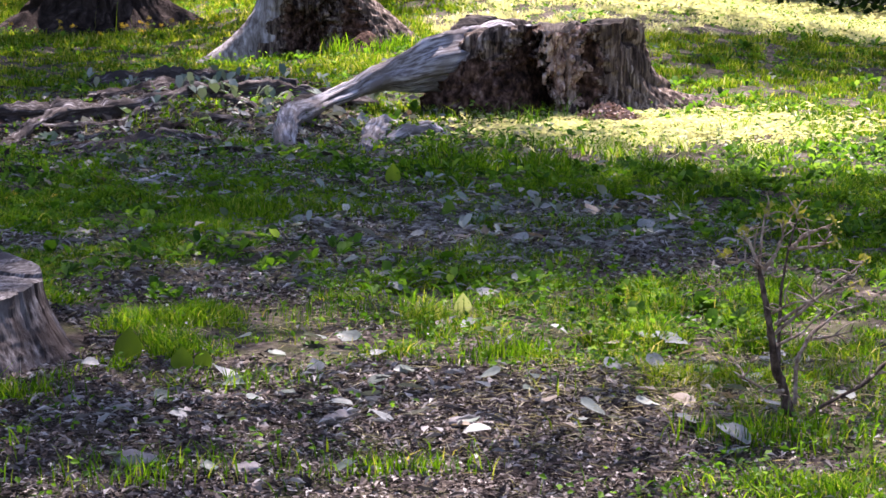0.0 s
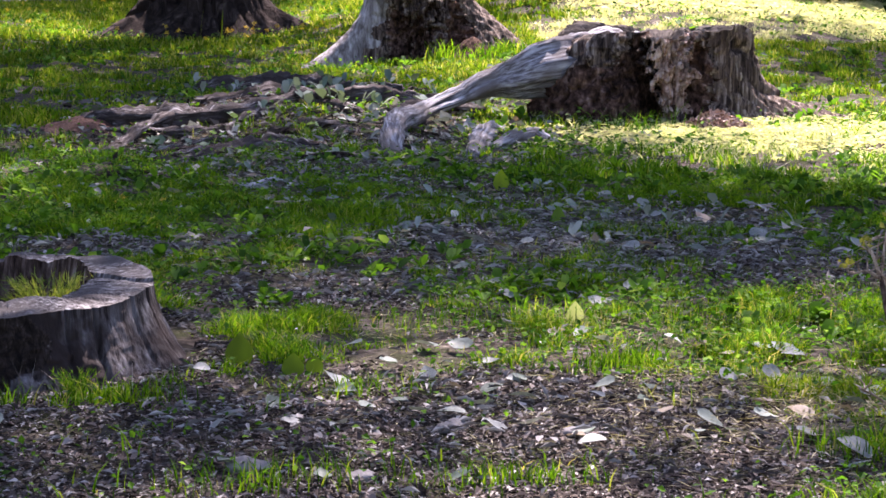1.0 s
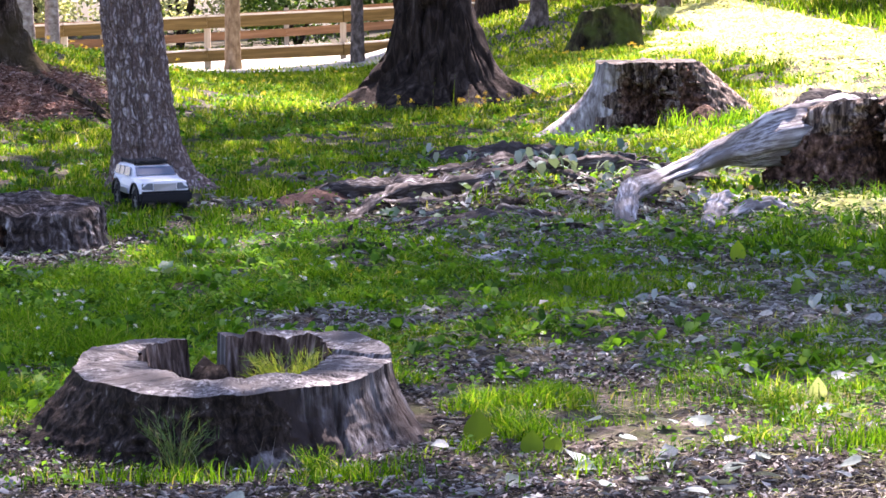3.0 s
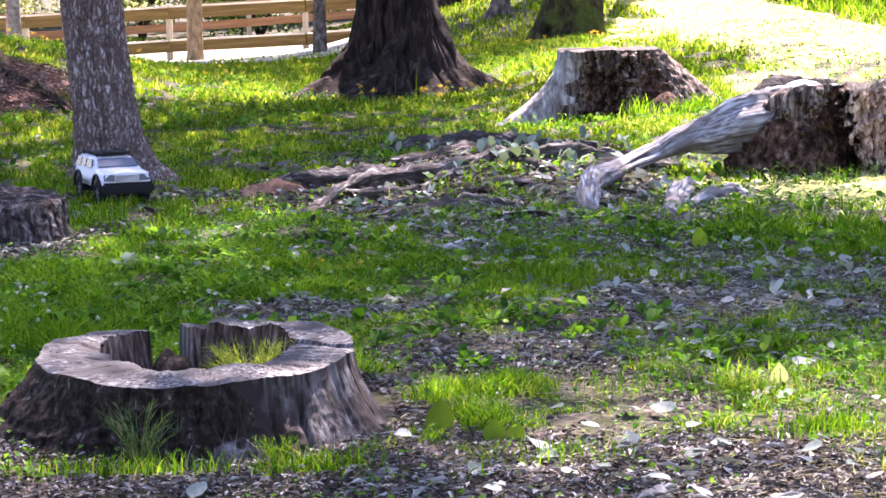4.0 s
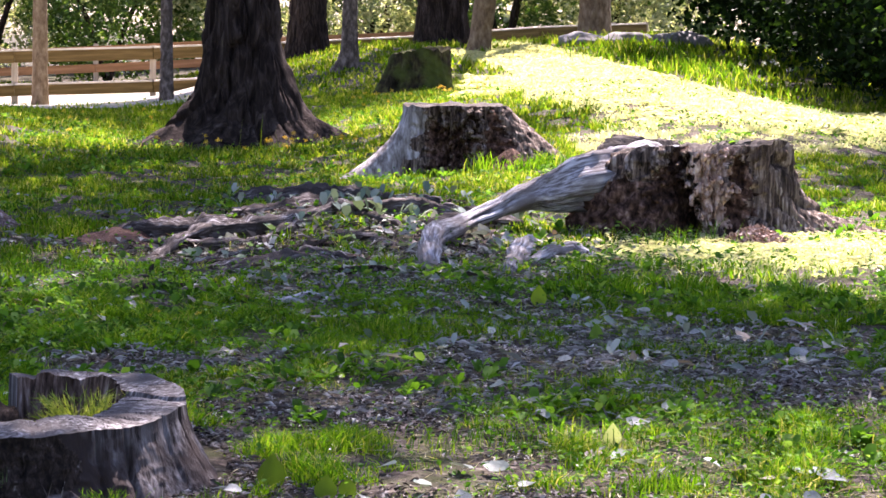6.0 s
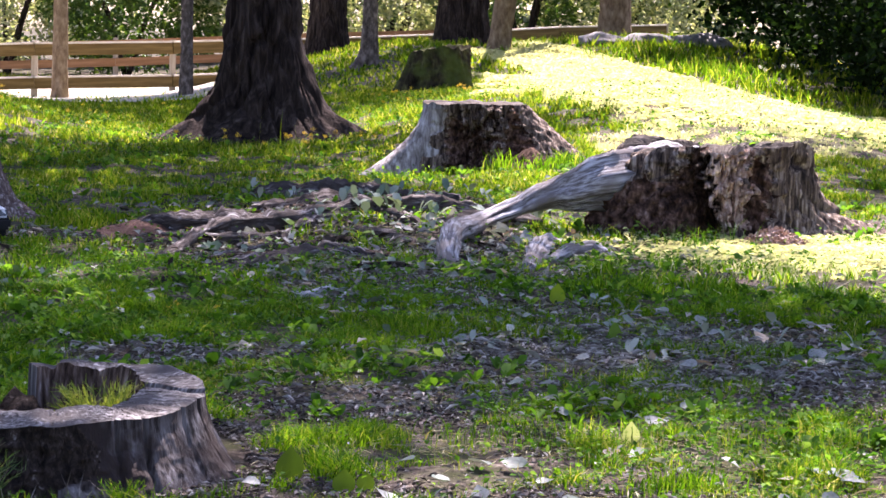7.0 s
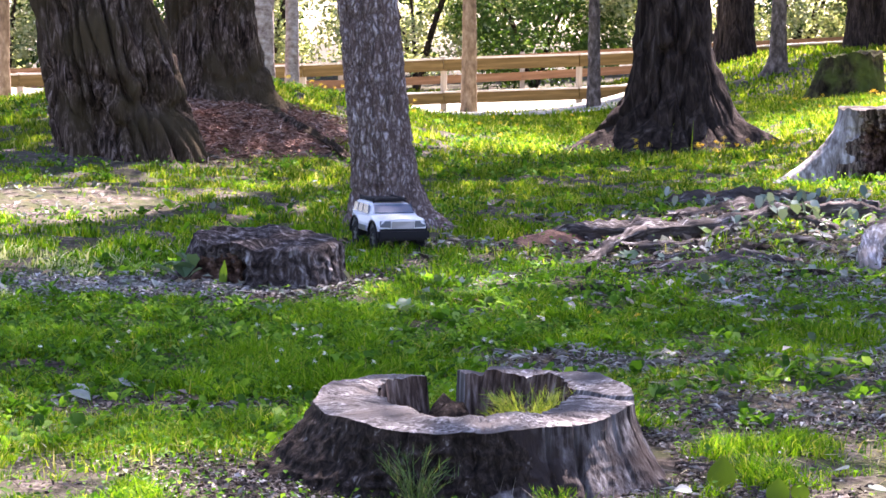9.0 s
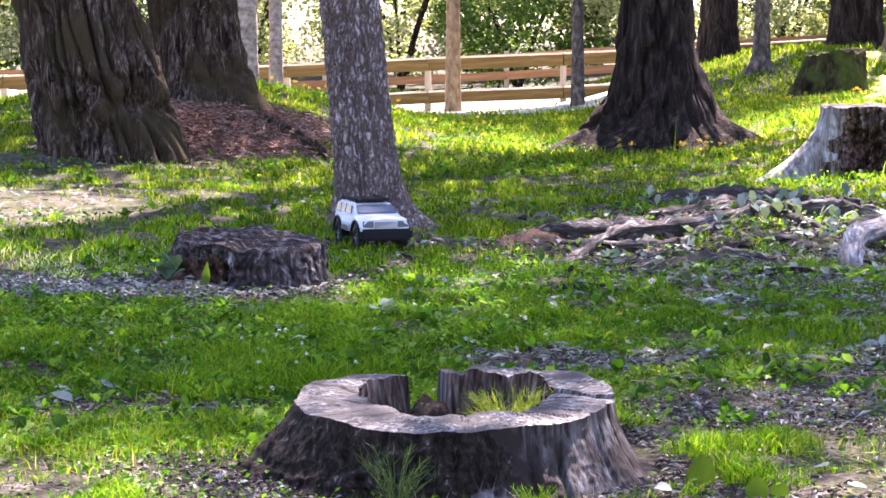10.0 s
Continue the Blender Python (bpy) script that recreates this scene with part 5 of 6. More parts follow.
# ---------------------------------------------------------------- leaves on the ground
def leaf_shape(rng, name, mat, fresh=False):
    """One curled leaf with a midrib, about 1 long."""
    bm = bmesh.new()
    curl, twist, cup = rng.uniform(-0.35, 0.5), rng.uniform(-0.35, 0.35), rng.uniform(0.05, 0.3)
    rows = []
    for k in range(9):
        u = k / 8
        w = 0.36 * math.sin(math.pi * min(1, (u * 0.92 + 0.06) ** 0.75)) * (1 + 0.06 * rng.uniform(-1, 1))
        row = []
        for s in (-1, -0.5, 0, 0.5, 1):
            z = cup * abs(s) ** 1.5 * w + curl * (u - 0.5) ** 2 + twist * s * w * (u - 0.5) - (0.012 if s == 0 else 0)
            row.append(bm.verts.new((u - 0.5, s * w, z)))
        rows.append(row)
    for a, b in zip(rows, rows[1:]):
        for j in range(4):
            bm.faces.new((a[j], a[j + 1], b[j + 1], b[j]))
    me = bpy.data.meshes.new(name)
    bm.to_mesh(me)
    bm.free()
    me.materials.append(mat)
    me.polygons.foreach_set("use_smooth", np.full(len(me.polygons), True))
    lo = min(v.co.z for v in me.vertices)
    for v in me.vertices:
        v.co.z -= lo
    return me


lr = np.random.default_rng(21)
SHADES = (((0.15, 0.2, 0.15), "dull grey-green fallen leaf on the ground"), ((0.26, 0.31, 0.26), "pale grey-green fallen leaf on the ground"), ((0.33, 0.36, 0.33), "whitish dry fallen leaf on the ground"),
          ((0.3, 0.25, 0.18), "tan dry fallen leaf on the ground"))


def leaf_paint(name, c):
    m = leafy(name, [(0.0, c), (1.0, c)], translucent=0.22, rough=0.55, glow=(1.1, 1.05, 0.8))
    n, l = m.node_tree.nodes, m.node_tree.links
    no = n.new("ShaderNodeTexNoise")
    no.inputs["Scale"].default_value, no.inputs["Detail"].default_value = 5, 5
    r = [x for x in n if x.type == "VALTORGB"][0]
    r.color_ramp.elements[0].position, r.color_ramp.elements[1].position = 0.3, 0.7
    r.color_ramp.elements[0].color = (*(v * 0.6 for v in c), 1)
    for k in list(r.inputs[0].links):
        l.remove(k)
    l.new(no.outputs["Fac"], r.inputs[0])
    return m


shapes = []
for k, (c, lab) in enumerate(SHADES):
    pm = leaf_paint("fallen_leaf_paint", c)
    shapes += [(leaf_shape(lr, "fallen_leaf", pm), lab) for _ in range(5)]


def fallen(x, y, s, k, tilt=25):
    me, lab = shapes[k % len(shapes)]
    ob = new("fallen_leaf", me)
    ob.matrix_world = pose(*ground_at(x, y, 0.012 + 0.1 * s), lr.uniform(-tilt, tilt), lr.uniform(-tilt, tilt), lr.uniform(0, 360)) @ Matrix.Scale(s, 4)
    tagged(ob, lab, "leaf", "fallen leaves")


# leaves gather on the bare earth, in the hollow before the long root and between the roots
for cx, cy, rx, ry, n, s in ((0.7, 4.1, 0.6, 0.45, 30, 0.046), (1.3, 4.5, 0.45, 0.5, 22, 0.05), (1.35, 3.88, 0.25, 0.18, 8, 0.046), (1.5, 6.4, 0.5, 0.8, 30, 0.055), (1.0, 5.6, 0.5, 0.5, 10, 0.055),
                            (0.9, 9.3, 0.8, 1.2, 36, 0.06), (-1.0, 5.6, 0.5, 0.4, 10, 0.055), (-0.7, 6.8, 0.7, 0.6, 6, 0.05), (0.45, 7.7, 0.5, 0.5, 16, 0.06)):
    for _ in range(n):
        fallen(cx + lr.normal() * rx * 0.6, cy + lr.normal() * ry * 0.6, s * lr.uniform(0.65, 1.25), int(lr.integers(0, 20)))


# single large leaves lying apart on the bare earth and by the shrub
for k, (x, y, s) in enumerate(((0.53, 4.77, 0.049), (0.68, 4.73, 0.06), (0.75, 4.71, 0.06), (0.71, 4.13, 0.045), (0.58, 4.07, 0.05), (0.69, 3.92, 0.05), (0.76, 3.94, 0.042), (0.22, 4.0, 0.06), (0.46, 4.43, 0.055), (0.42, 4.0, 0.042),
                               (0.49, 4.15, 0.04), (1.08, 3.9, 0.055), (1.34, 5.08, 0.05), (1.38, 4.64, 0.07), (1.43, 4.63, 0.06), (1.23, 4.34, 0.05), (1.32, 4.33, 0.05), (0.84, 3.79, 0.05), (1.21, 3.76, 0.05), (1.26, 3.65, 0.066),
                               (1.24, 3.56, 0.06), (1.59, 3.99, 0.055), (1.55, 3.85, 0.048), (0.98, 5.43, 0.05), (1.05, 5.5, 0.045), (1.22, 5.63, 0.045), (0.73, 5.78, 0.04), (0.2, 4.52, 0.036), (-1.24, 5.76, 0.065), (-1.13, 5.16, 0.06))):
    fallen(x, y, s * 1.05, 5 + k % 10, 30)
# pale leaves caught among the roots
for _ in range(90):
    x, y = 1.15 + lr.normal() * 0.34, 10.6 + lr.normal() * 0.7
    fallen(x, y, 0.075 * lr.uniform(0.6, 1.3), int(lr.integers(5, 15)), 55)


def standing_leaf(x, y, s, c, label, slim=1.0, rise=78):
    me = leaf_shape(np.random.default_rng(int(s * 1e4)), "leaf_blade", leafy("sunlit_leaf", [(0.0, c), (1.0, c)], translucent=0.7))
    p = thing("young_plant", ground_at(x, y), label, "plant", "young broad-leaved plants")
    ob = new("leaf_blade", me)
    ob.parent = p
    ob.matrix_local = pose(0, 0, s * 0.5, 0, -rise, 80) @ Matrix.Diagonal((s, s * slim, s, 1))


standing_leaf(1.06, 5.0, 0.056, (0.3, 0.36, 0.2), "single pale green upright leaf in short grass")
standing_leaf(1.34, 7.58, 0.075, (0.2, 0.32, 0.02), "bright yellow-green rounded leaf in grass")
standing_leaf(0.285, 4.65, 0.07, (0.08, 0.15, 0.01), "broad green leaf beside bare earth", 1.2, 74)
standing_leaf(0.385, 4.53, 0.05, (0.09, 0.17, 0.012), "broad green leaf beside bare earth", 1.3, 70)
standing_leaf(0.43, 4.55, 0.04, (0.11, 0.2, 0.015), "small round green leaf beside bare earth", 1.3, 66)
standing_leaf(1.36, 6.7, 0.06, (0.1, 0.2, 0.03), "broad green leaf among dead leaves")
standing_leaf(-1.22, 8.13, 0.095, (0.13, 0.24, 0.02), "narrow upright green leaf beside low stump", 0.45)


# ---------------------------------------------------------------- grass
def blades(name, xy, h, w, mat, label, lean=0.45, rng=RNG, two=True, lift=0.0):
    """Grass blades of the heights and widths given, each bent its own way."""
    n = len(xy)
    a, b = rng.uniform(0, 2 * np.pi, n), rng.uniform(0, 2 * np.pi, n)
    base = np.stack([xy[:, 0], xy[:, 1], gz(xy[:, 0], xy[:, 1]) - 0.006 + lift], -1)
    side = np.stack([np.cos(a), np.sin(a), 0 * a], -1) * (w / 2)[:, None]
    bend = np.stack([np.cos(b), np.sin(b), 0 * b], -1) * (h * rng.uniform(0.02, 0.03 + lean * 1.6, n))[:, None]
    up = np.stack([0 * h, 0 * h, h], -1)
    if two:
        v = np.stack([base - side, base + side, base + side * 0.75 + up * 0.6 + bend * 0.35, base - side * 0.75 + up * 0.6 + bend * 0.35, base + up * 0.95 + bend], 1)
        i = np.arange(n)[:, None] * 5
        c = np.concatenate([i + [0, 1, 2, 3], i + [3, 2, 4]], 1).ravel()
        sizes = np.tile([4, 3], n)
    else:
        v = np.stack([base - side, base + side, base + up * 0.95 + bend], 1)
        c, sizes = np.arange(3 * n), np.full(n, 3)
    ob = new(name, fast_mesh(name, v.reshape(-1, 3), c, sizes, mat))
    return tagged(ob, label, "grass", "", "stuff")


# things that grass does not grow through
SOLID = ((-0.215, 4.84, 0.42), (2.44, 10.1, 0.42), (1.9, 13.75, 0.36), (-1.1, 8.44, 0.3), (-0.83, 10.75, 0.16), (-2.43, 13.45, 0.45), (-2.42, 15.95, 0.4), (0.8, 17.15, 0.5), (2.82, 23.2, 0.33))


def sow(n, d0, d1, rng, a0=-24.0, a1=16.5):
    """Random places in the fan of ground before the camera."""
    d = np.sqrt(rng.uniform(d0 * d0, d1 * d1, n))
    a = np.radians(rng.uniform(a0, a1, n))
    x, y = -np.sin(a) * d, np.cos(a) * d
    ok = np.ones(n, bool)
    for sx, sy, r in SOLID:
        ok &= np.hypot(x - sx, y - sy) > r
    on_path = (y > 26.4 + 0.8 * (fbm(x / 1.4, 0.3, 0, 27, 3) - 0.5)) & (y < 45.5) & (x < 1.0 + (y - 28.0) * 0.1)
    ok &= ~on_path | (rng.uniform(0, 1, n) < np.clip((30.5 - y) / 4.0, 0, 1) * 0.35)
    return x[ok], y[ok]


gr = np.random.default_rng(99)


def tall(cx, cy, rx, ry, n, h, w, label, mat=GRASS, name="grass_tuft", lean=0.45):
    x, y = cx + gr.normal(size=n) * rx, cy + gr.normal(size=n) * ry
    blades(name, np.stack([x, y], -1), h * gr.uniform(0.4, 1.2, n), np.full(n, w), mat, label, rng=gr, lean=lean)


for name, n, d0, d1, h0, w0, two in (("grass", 580000, 3.2, 8.0, 0.032, 0.003, True), ("grass", 460000, 8.0, 15.0, 0.034, 0.0058, True), ("meadow_grass", 480000, 15.0, 25.0, 0.042, 0.014, False), ("meadow_grass", 260000, 25.0, 48.0, 0.06, 0.034, False)):
    x, y = sow(n, d0, d1, gr)
    tuft = fbm(x / 0.12, y / 0.12, 0, 33, 2)
    patch = fbm(x / 0.7, y / 0.7, 0, 35, 3)
    keep = gr.uniform(0, 1, len(x)) < np.clip(1.25 - 2.0 * bare(x, y), 0.012, 1) * np.clip((tuft - 0.43) * 5.5, 0.035, 1)
    x, y, tuft, patch = x[keep], y[keep], tuft[keep], patch[keep]
    h = h0 * (0.2 + 2.1 * np.clip(tuft - 0.25, 0, 1)) * (0.55 + 0.9 * patch) * gr.uniform(0.5, 1.5, len(x))
    w = w0 * gr.uniform(0.6, 1.5, len(x))
    # dry: patches of sun, painted with the pale meadow blades
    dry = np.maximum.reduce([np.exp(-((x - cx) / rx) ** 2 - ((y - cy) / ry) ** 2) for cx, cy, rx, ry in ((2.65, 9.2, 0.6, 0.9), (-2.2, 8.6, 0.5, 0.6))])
    straw = np.maximum.reduce([np.exp(-((x - cx) / rx) ** 2 - ((y - cy) / ry) ** 2) for cx, cy, rx, ry in ((1.35, 4.2, 0.55, 0.4), (1.0, 5.0, 0.4, 0.2), (-1.2, 5.1, 0.4, 0.3), (0.15, 5.9, 0.3, 0.3), (0.2, 9.9, 0.5, 0.5))])
    crest = (y > 22.5) & (x > 5.6 + (31.66 - y) * 0.145 + 0.5 * (patch - 0.5))
    h = np.where(crest, h * 1.5, h)
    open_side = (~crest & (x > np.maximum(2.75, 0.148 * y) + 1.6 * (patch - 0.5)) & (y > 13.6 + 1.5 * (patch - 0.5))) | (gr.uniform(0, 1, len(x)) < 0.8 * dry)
    meadow_side = np.exp(-((x + 0.75) / 0.8) ** 2 - ((y - 6.2) / 0.9) ** 2)
    lush = fbm(x / 0.3, y / 0.3, 0, 39, 2) + gr.normal(size=len(x)) * 0.06 + 0.16 * meadow_side > 0.56
    h = h * (1 + 0.35 * meadow_side)
    # sunlit colour mixed in with distance, and where straw lies
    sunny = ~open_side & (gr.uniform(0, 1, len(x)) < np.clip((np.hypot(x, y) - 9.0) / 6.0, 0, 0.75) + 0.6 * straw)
    for pick, mat, lab in ((~open_side & ~lush & ~sunny, GRASS, "fresh green uneven grass with patches of bare earth"), (sunny, GRASS_SUNLIT, "short grass coloured yellower as in sun, with dry blades"), (~open_side & lush & ~sunny, GRASS_LUSH, "lush bright green patches of taller grass"), (open_side, MEADOW_SUNLIT, "yellowish meadow grass, full sun put into its pale colour")):
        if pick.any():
            blades(name, np.stack([x, y], -1)[pick], h[pick], w[pick], mat, lab, rng=gr, two=two, lean=0.9 if mat == MEADOW_SUNLIT or d0 < 8 else 0.55)

tall(-1.05, 4.98, 0.32, 0.13, 1500, 0.045, 0.0034, "dry sunlit grass beside the hollow stump", GRASS_SUNLIT)
tall(-0.95, 5.05, 0.35, 0.16, 1500, 0.05, 0.0034, "fresh sunlit grass beside the hollow stump", GRASS_LUSH)

# flattened grass between the meadow blades, its pale colour standing in for full sun
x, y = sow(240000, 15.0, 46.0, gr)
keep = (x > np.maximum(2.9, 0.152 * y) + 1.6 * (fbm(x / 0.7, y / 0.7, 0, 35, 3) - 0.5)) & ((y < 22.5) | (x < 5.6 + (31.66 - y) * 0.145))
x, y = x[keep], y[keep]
tagged(new("meadow_thatch", leaves_mesh("meadow_thatch", np.stack([x, y, gz(x, y) + gr.uniform(0.005, 0.03, len(x))], -1), 0.04 + 0.0035 * y, MEADOW_SUNLIT, 0.9, 0.2, gr)), "flattened grass on the mound, coloured pale as in full sun", "grass", "", "stuff")
# pale pieces colour the sunlit patch before the rotten stump
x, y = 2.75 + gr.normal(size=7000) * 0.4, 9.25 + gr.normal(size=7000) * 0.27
tagged(new("sunlit_thatch", leaves_mesh("sunlit_thatch", np.stack([x, y, gz(x, y) + gr.uniform(0.004, 0.03, len(x))], -1), 0.04, MEADOW_SUNLIT, 0.85, 0.3, gr)), "flattened grass before the rotten stump, coloured as a sunlit patch", "grass", "", "stuff")

STRAW = leafy("dry_straw", [(0.0, (0.14, 0.125, 0.07)), (0.5, (0.32, 0.3, 0.18)), (1.0, (0.55, 0.52, 0.36))], translucent=0.3, rough=0.7, spec=0.1)
for cx, cy, rx, ry, n in ((1.4, 4.1, 0.35, 0.28, 3600), (1.0, 4.95, 0.35, 0.12, 1100), (0.2, 6.0, 0.2, 0.2, 500), (-1.1, 5.0, 0.3, 0.2, 1200), (-0.5, 9.4, 0.4, 0.3, 900), (-1.3, 11.4, 0.5, 0.8, 1500), (1.2, 6.6, 0.5, 0.5, 900)):
    x, y = cx + gr.normal(size=n) * rx, cy + gr.normal(size=n) * ry
    tagged(new("straw", leaves_mesh("straw", np.stack([x, y, gz(x, y) + gr.uniform(0.003, 0.025, n)], -1), 0.034, STRAW, 0.8, 0.07, gr, 0.02)), "dry flattened straw between the green blades", "grass", "", "stuff")

x, y = sow(60000, 0.8, 13.0, gr, 16.5, 336.0)
# a denser patch before the walk, thinning out at its rim
x = np.concatenate([x, 0.75 * np.arctanh(gr.uniform(-0.95, 0.95, 9000))])
y = np.concatenate([y, 1.65 + 0.75 * np.arctanh(gr.uniform(-0.95, 0.95, 9000))])
blades("grass", np.stack([x, y], -1), 0.06 * gr.uniform(0.4, 1.3, len(x)), 0.022 * gr.uniform(0.6, 1.4, len(x)), GRASS, "uneven grass round the place of the walk", rng=gr, two=False)
x, y = sow(80000, 1.0, 40.0, gr, 16.5, 336.0)
keep = (y < 35.5) & (gr.uniform(0, 1, len(x)) < np.clip((fbm(x / 0.8, y / 0.8, 0, 37, 3) - 0.3) * 4, 0.1, 1))
x, y = x[keep], y[keep]
blades("grass", np.stack([x, y], -1), 0.07 * gr.uniform(0.4, 1.3, len(x)), 0.034 * gr.uniform(0.6, 1.4, len(x)), GRASS, "uneven grass beside and behind the stumps", rng=gr, two=False)


tall(2.25, 9.52, 0.16, 0.05, 90, 0.12, 0.005, "tall bright grass before the rotten stump", lean=0.6)
tall(1.1, 5.05, 0.3, 0.07, 800, 0.06, 0.003, "sunlit tuft of short grass")
tall(0.28, 3.62, 0.09, 0.05, 240, 0.055, 0.003, "green tuft on bare earth")
tall(0.66, 3.55, 0.08, 0.04, 260, 0.05, 0.003, "green tuft on bare earth")
tall(1.36, 3.68, 0.09, 0.05, 400, 0.06, 0.0035, "green tuft on bare earth")
tall(1.05, 4.5, 0.06, 0.04, 260, 0.06, 0.004, "dark green tuft beside bare earth")
tall(-0.33, 4.28, 0.13, 0.03, 420, 0.055, 0.003, "green tuft at the foot of the hollow stump")
tall(0.05, 4.28, 0.05, 0.02, 200, 0.06, 0.003, "green tuft at the foot of the hollow stump")
HORSETAIL = leafy("horsetail_stems", [(0.0, (0.06, 0.12, 0.015)), (0.6, (0.19, 0.26, 0.035)), (1.0, (0.4, 0.42, 0.1))], translucent=0.35)


def sprigs(name, at, stems, h, spread, per, size, width, mat, label, seed):
    """A tuft of bent stems, each set with fine side shoots."""
    rng = np.random.default_rng(seed)
    v = []

    def spike(p, d, w):
        s = np.cross(d, rng.normal(size=3))
        s *= w / 2 / (np.linalg.norm(s) + 1e-9)
        v.extend((p - s, p + s, p + d))
    for _ in range(stems):
        a, o, top = rng.uniform(0, 2 * np.pi), spread * rng.uniform(0.1, 1) ** 0.7, h * rng.uniform(0.55, 1.1)
        foot = np.array([math.cos(a), math.sin(a), 0]) * spread * 0.2 * rng.uniform(0, 1)
        pts = [foot + np.array([math.cos(a) * o * u ** 1.4, math.sin(a) * o * u ** 1.4, top * u * (1.1 - 0.25 * u)]) for u in np.linspace(0, 1, 7)]
        for p, q in zip(pts, pts[1:]):
            spike(p, (q - p) * 1.25, width)
        for _ in range(per):
            k = int(rng.integers(1, 6))
            d = pts[k + 1] - pts[k]
            d = d / np.linalg.norm(d) + rng.normal(size=3) * 0.55 + np.array([0, 0, 0.25])
            spike(pts[k] + (pts[k + 1] - pts[k]) * rng.uniform(0, 1), d / np.linalg.norm(d) * size * rng.uniform(0.5, 1.3), width * 0.8)
    ob = new(name, fast_mesh(name, np.array(v), np.arange(len(v)), np.full(len(v) // 3, 3), mat))
    ob.location = ground_at(*at)
    return tagged(ob, label, "plant")


WIRY = leafy("wiry_stems", [(0.0, (0.03, 0.075, 0.018)), (0.7, (0.07, 0.13, 0.026)), (1.0, (0.17, 0.17, 0.07))], translucent=0.2)
sprigs("hollow_plant", (-0.1, 4.96), 150, 0.158, 0.11, 24, 0.026, 0.0026, HORSETAIL, "bushy yellow-green spiky plant growing inside the hollow stump", 5)
sprigs("wiry_plant", (-0.31, 4.36), 34, 0.15, 0.085, 9, 0.03, 0.0021, WIRY, "wiry green branching plant before the hollow stump", 6)
sprigs("low_plant", (-0.045, 4.36), 60, 0.065, 0.05, 10, 0.014, 0.0024, GRASS, "low bright green tuft before the hollow stump", 7)
tall(-0.12, 4.33, 0.12, 0.02, 14, 0.09, 0.0025, "dry straw stalks before the hollow stump", CHIP, "dry_stalks", lean=0.5)

tall(6.4, 30.0, 0.45, 0.7, 420, 0.15, 0.014, "tall green weeds before the stone blocks", GRASS_LUSH)
tall(6.9, 28.0, 0.3, 1.6, 900, 0.16, 0.014, "tall green weeds on the crest of the mound", GRASS_LUSH)

# broken wood lying in the gap of the hollow stump
for k, (x0, x1, y0, r) in enumerate(((-0.34, -0.24, 5.02, 0.03), (-0.33, -0.27, 5.12, 0.025))):
    root(((x0, y0, 0.03), ((x0 + x1) / 2, y0 + 0.01, 0.07), (x1, y0 - 0.02, 0.085)), (r * 1.3, r * 1.4, r * 1.2), "dark broken chunk of wood inside the hollow stump", WOOD_DARK, seed=60 + k, ns=8, name="wood_chunk")

# ---------------------------------------------------------------- small-leaved weeds, clover and flowers
for name, n, d0, d1, size, label in (("weeds", 60000, 3.4, 9.0, 0.015, "low clover and broad-leaved weeds among the grass"), ("weeds", 50000, 9.0, 22.0, 0.024, "broad-leaved weeds among the grass")):
    x, y = sow(n, d0, d1, gr)
    f = fbm(x / 0.55, y / 0.55, 0, 51, 3) + 0.35 * np.exp(-((x + 1.1) / 0.9) ** 2 - ((y - 6.6) / 1.0) ** 2)
    keep = gr.uniform(0, 1, len(x)) < np.clip((f - 0.42) * 5, 0.08, 1) * (1 - 0.9 * bare(x, y))
    x, y = x[keep], y[keep]
    z = gz(x, y) + gr.uniform(0.008, 0.045 if d0 < 9 else 0.07, len(x))
    tagged(new(name, leaves_mesh(name, np.stack([x, y, z], -1), size, WEED, 0.6, 0.75, gr)), label, "weeds", "", "stuff")


def rosettes(name, x, y, z, size, mat, label, leaves=6, rise=(15, 60), rng=gr, kind="stuff", category="weeds"):
    """Broad leaves spreading from each place, each with a midrib fold and a pointed tip."""
    n = len(x) * leaves
    a = rng.uniform(0, 2 * np.pi, n)
    e = np.radians(rng.uniform(rise[0], rise[1], n))
    s = np.repeat(size, leaves) * rng.uniform(0.6, 1.25, n)
    o = np.repeat(np.stack([x, y, z], -1), leaves, 0)
    d = np.stack([np.cos(a) * np.cos(e), np.sin(a) * np.cos(e), np.sin(e)], -1) * s[:, None]
    w = np.stack([-np.sin(a), np.cos(a), 0 * a], -1) * (s * rng.uniform(0.2, 0.34, n))[:, None]
    lift = np.stack([0 * s, 0 * s, s * 0.1], -1)
    o = o + d * 0.15
    v = np.stack([o, o + d * 0.35 + w * 0.9 + lift, o + d * 0.45, o + d * 0.35 - w * 0.9 + lift, o + d * 0.75 + w * 0.65 + lift * 0.4, o + d * 0.75 - w * 0.65 + lift * 0.4, o + d - lift * 1.6], 1)
    i = np.arange(n)[:, None] * 7
    q = np.concatenate([i + t for t in ([0, 2, 1], [0, 3, 2], [1, 2, 4], [3, 5, 2], [2, 6, 4], [2, 5, 6])], 1).ravel()
    return tagged(new(name, fast_mesh(name, v.reshape(-1, 3), q, np.full(n * 6, 3), mat, True)), label, category, "", kind)


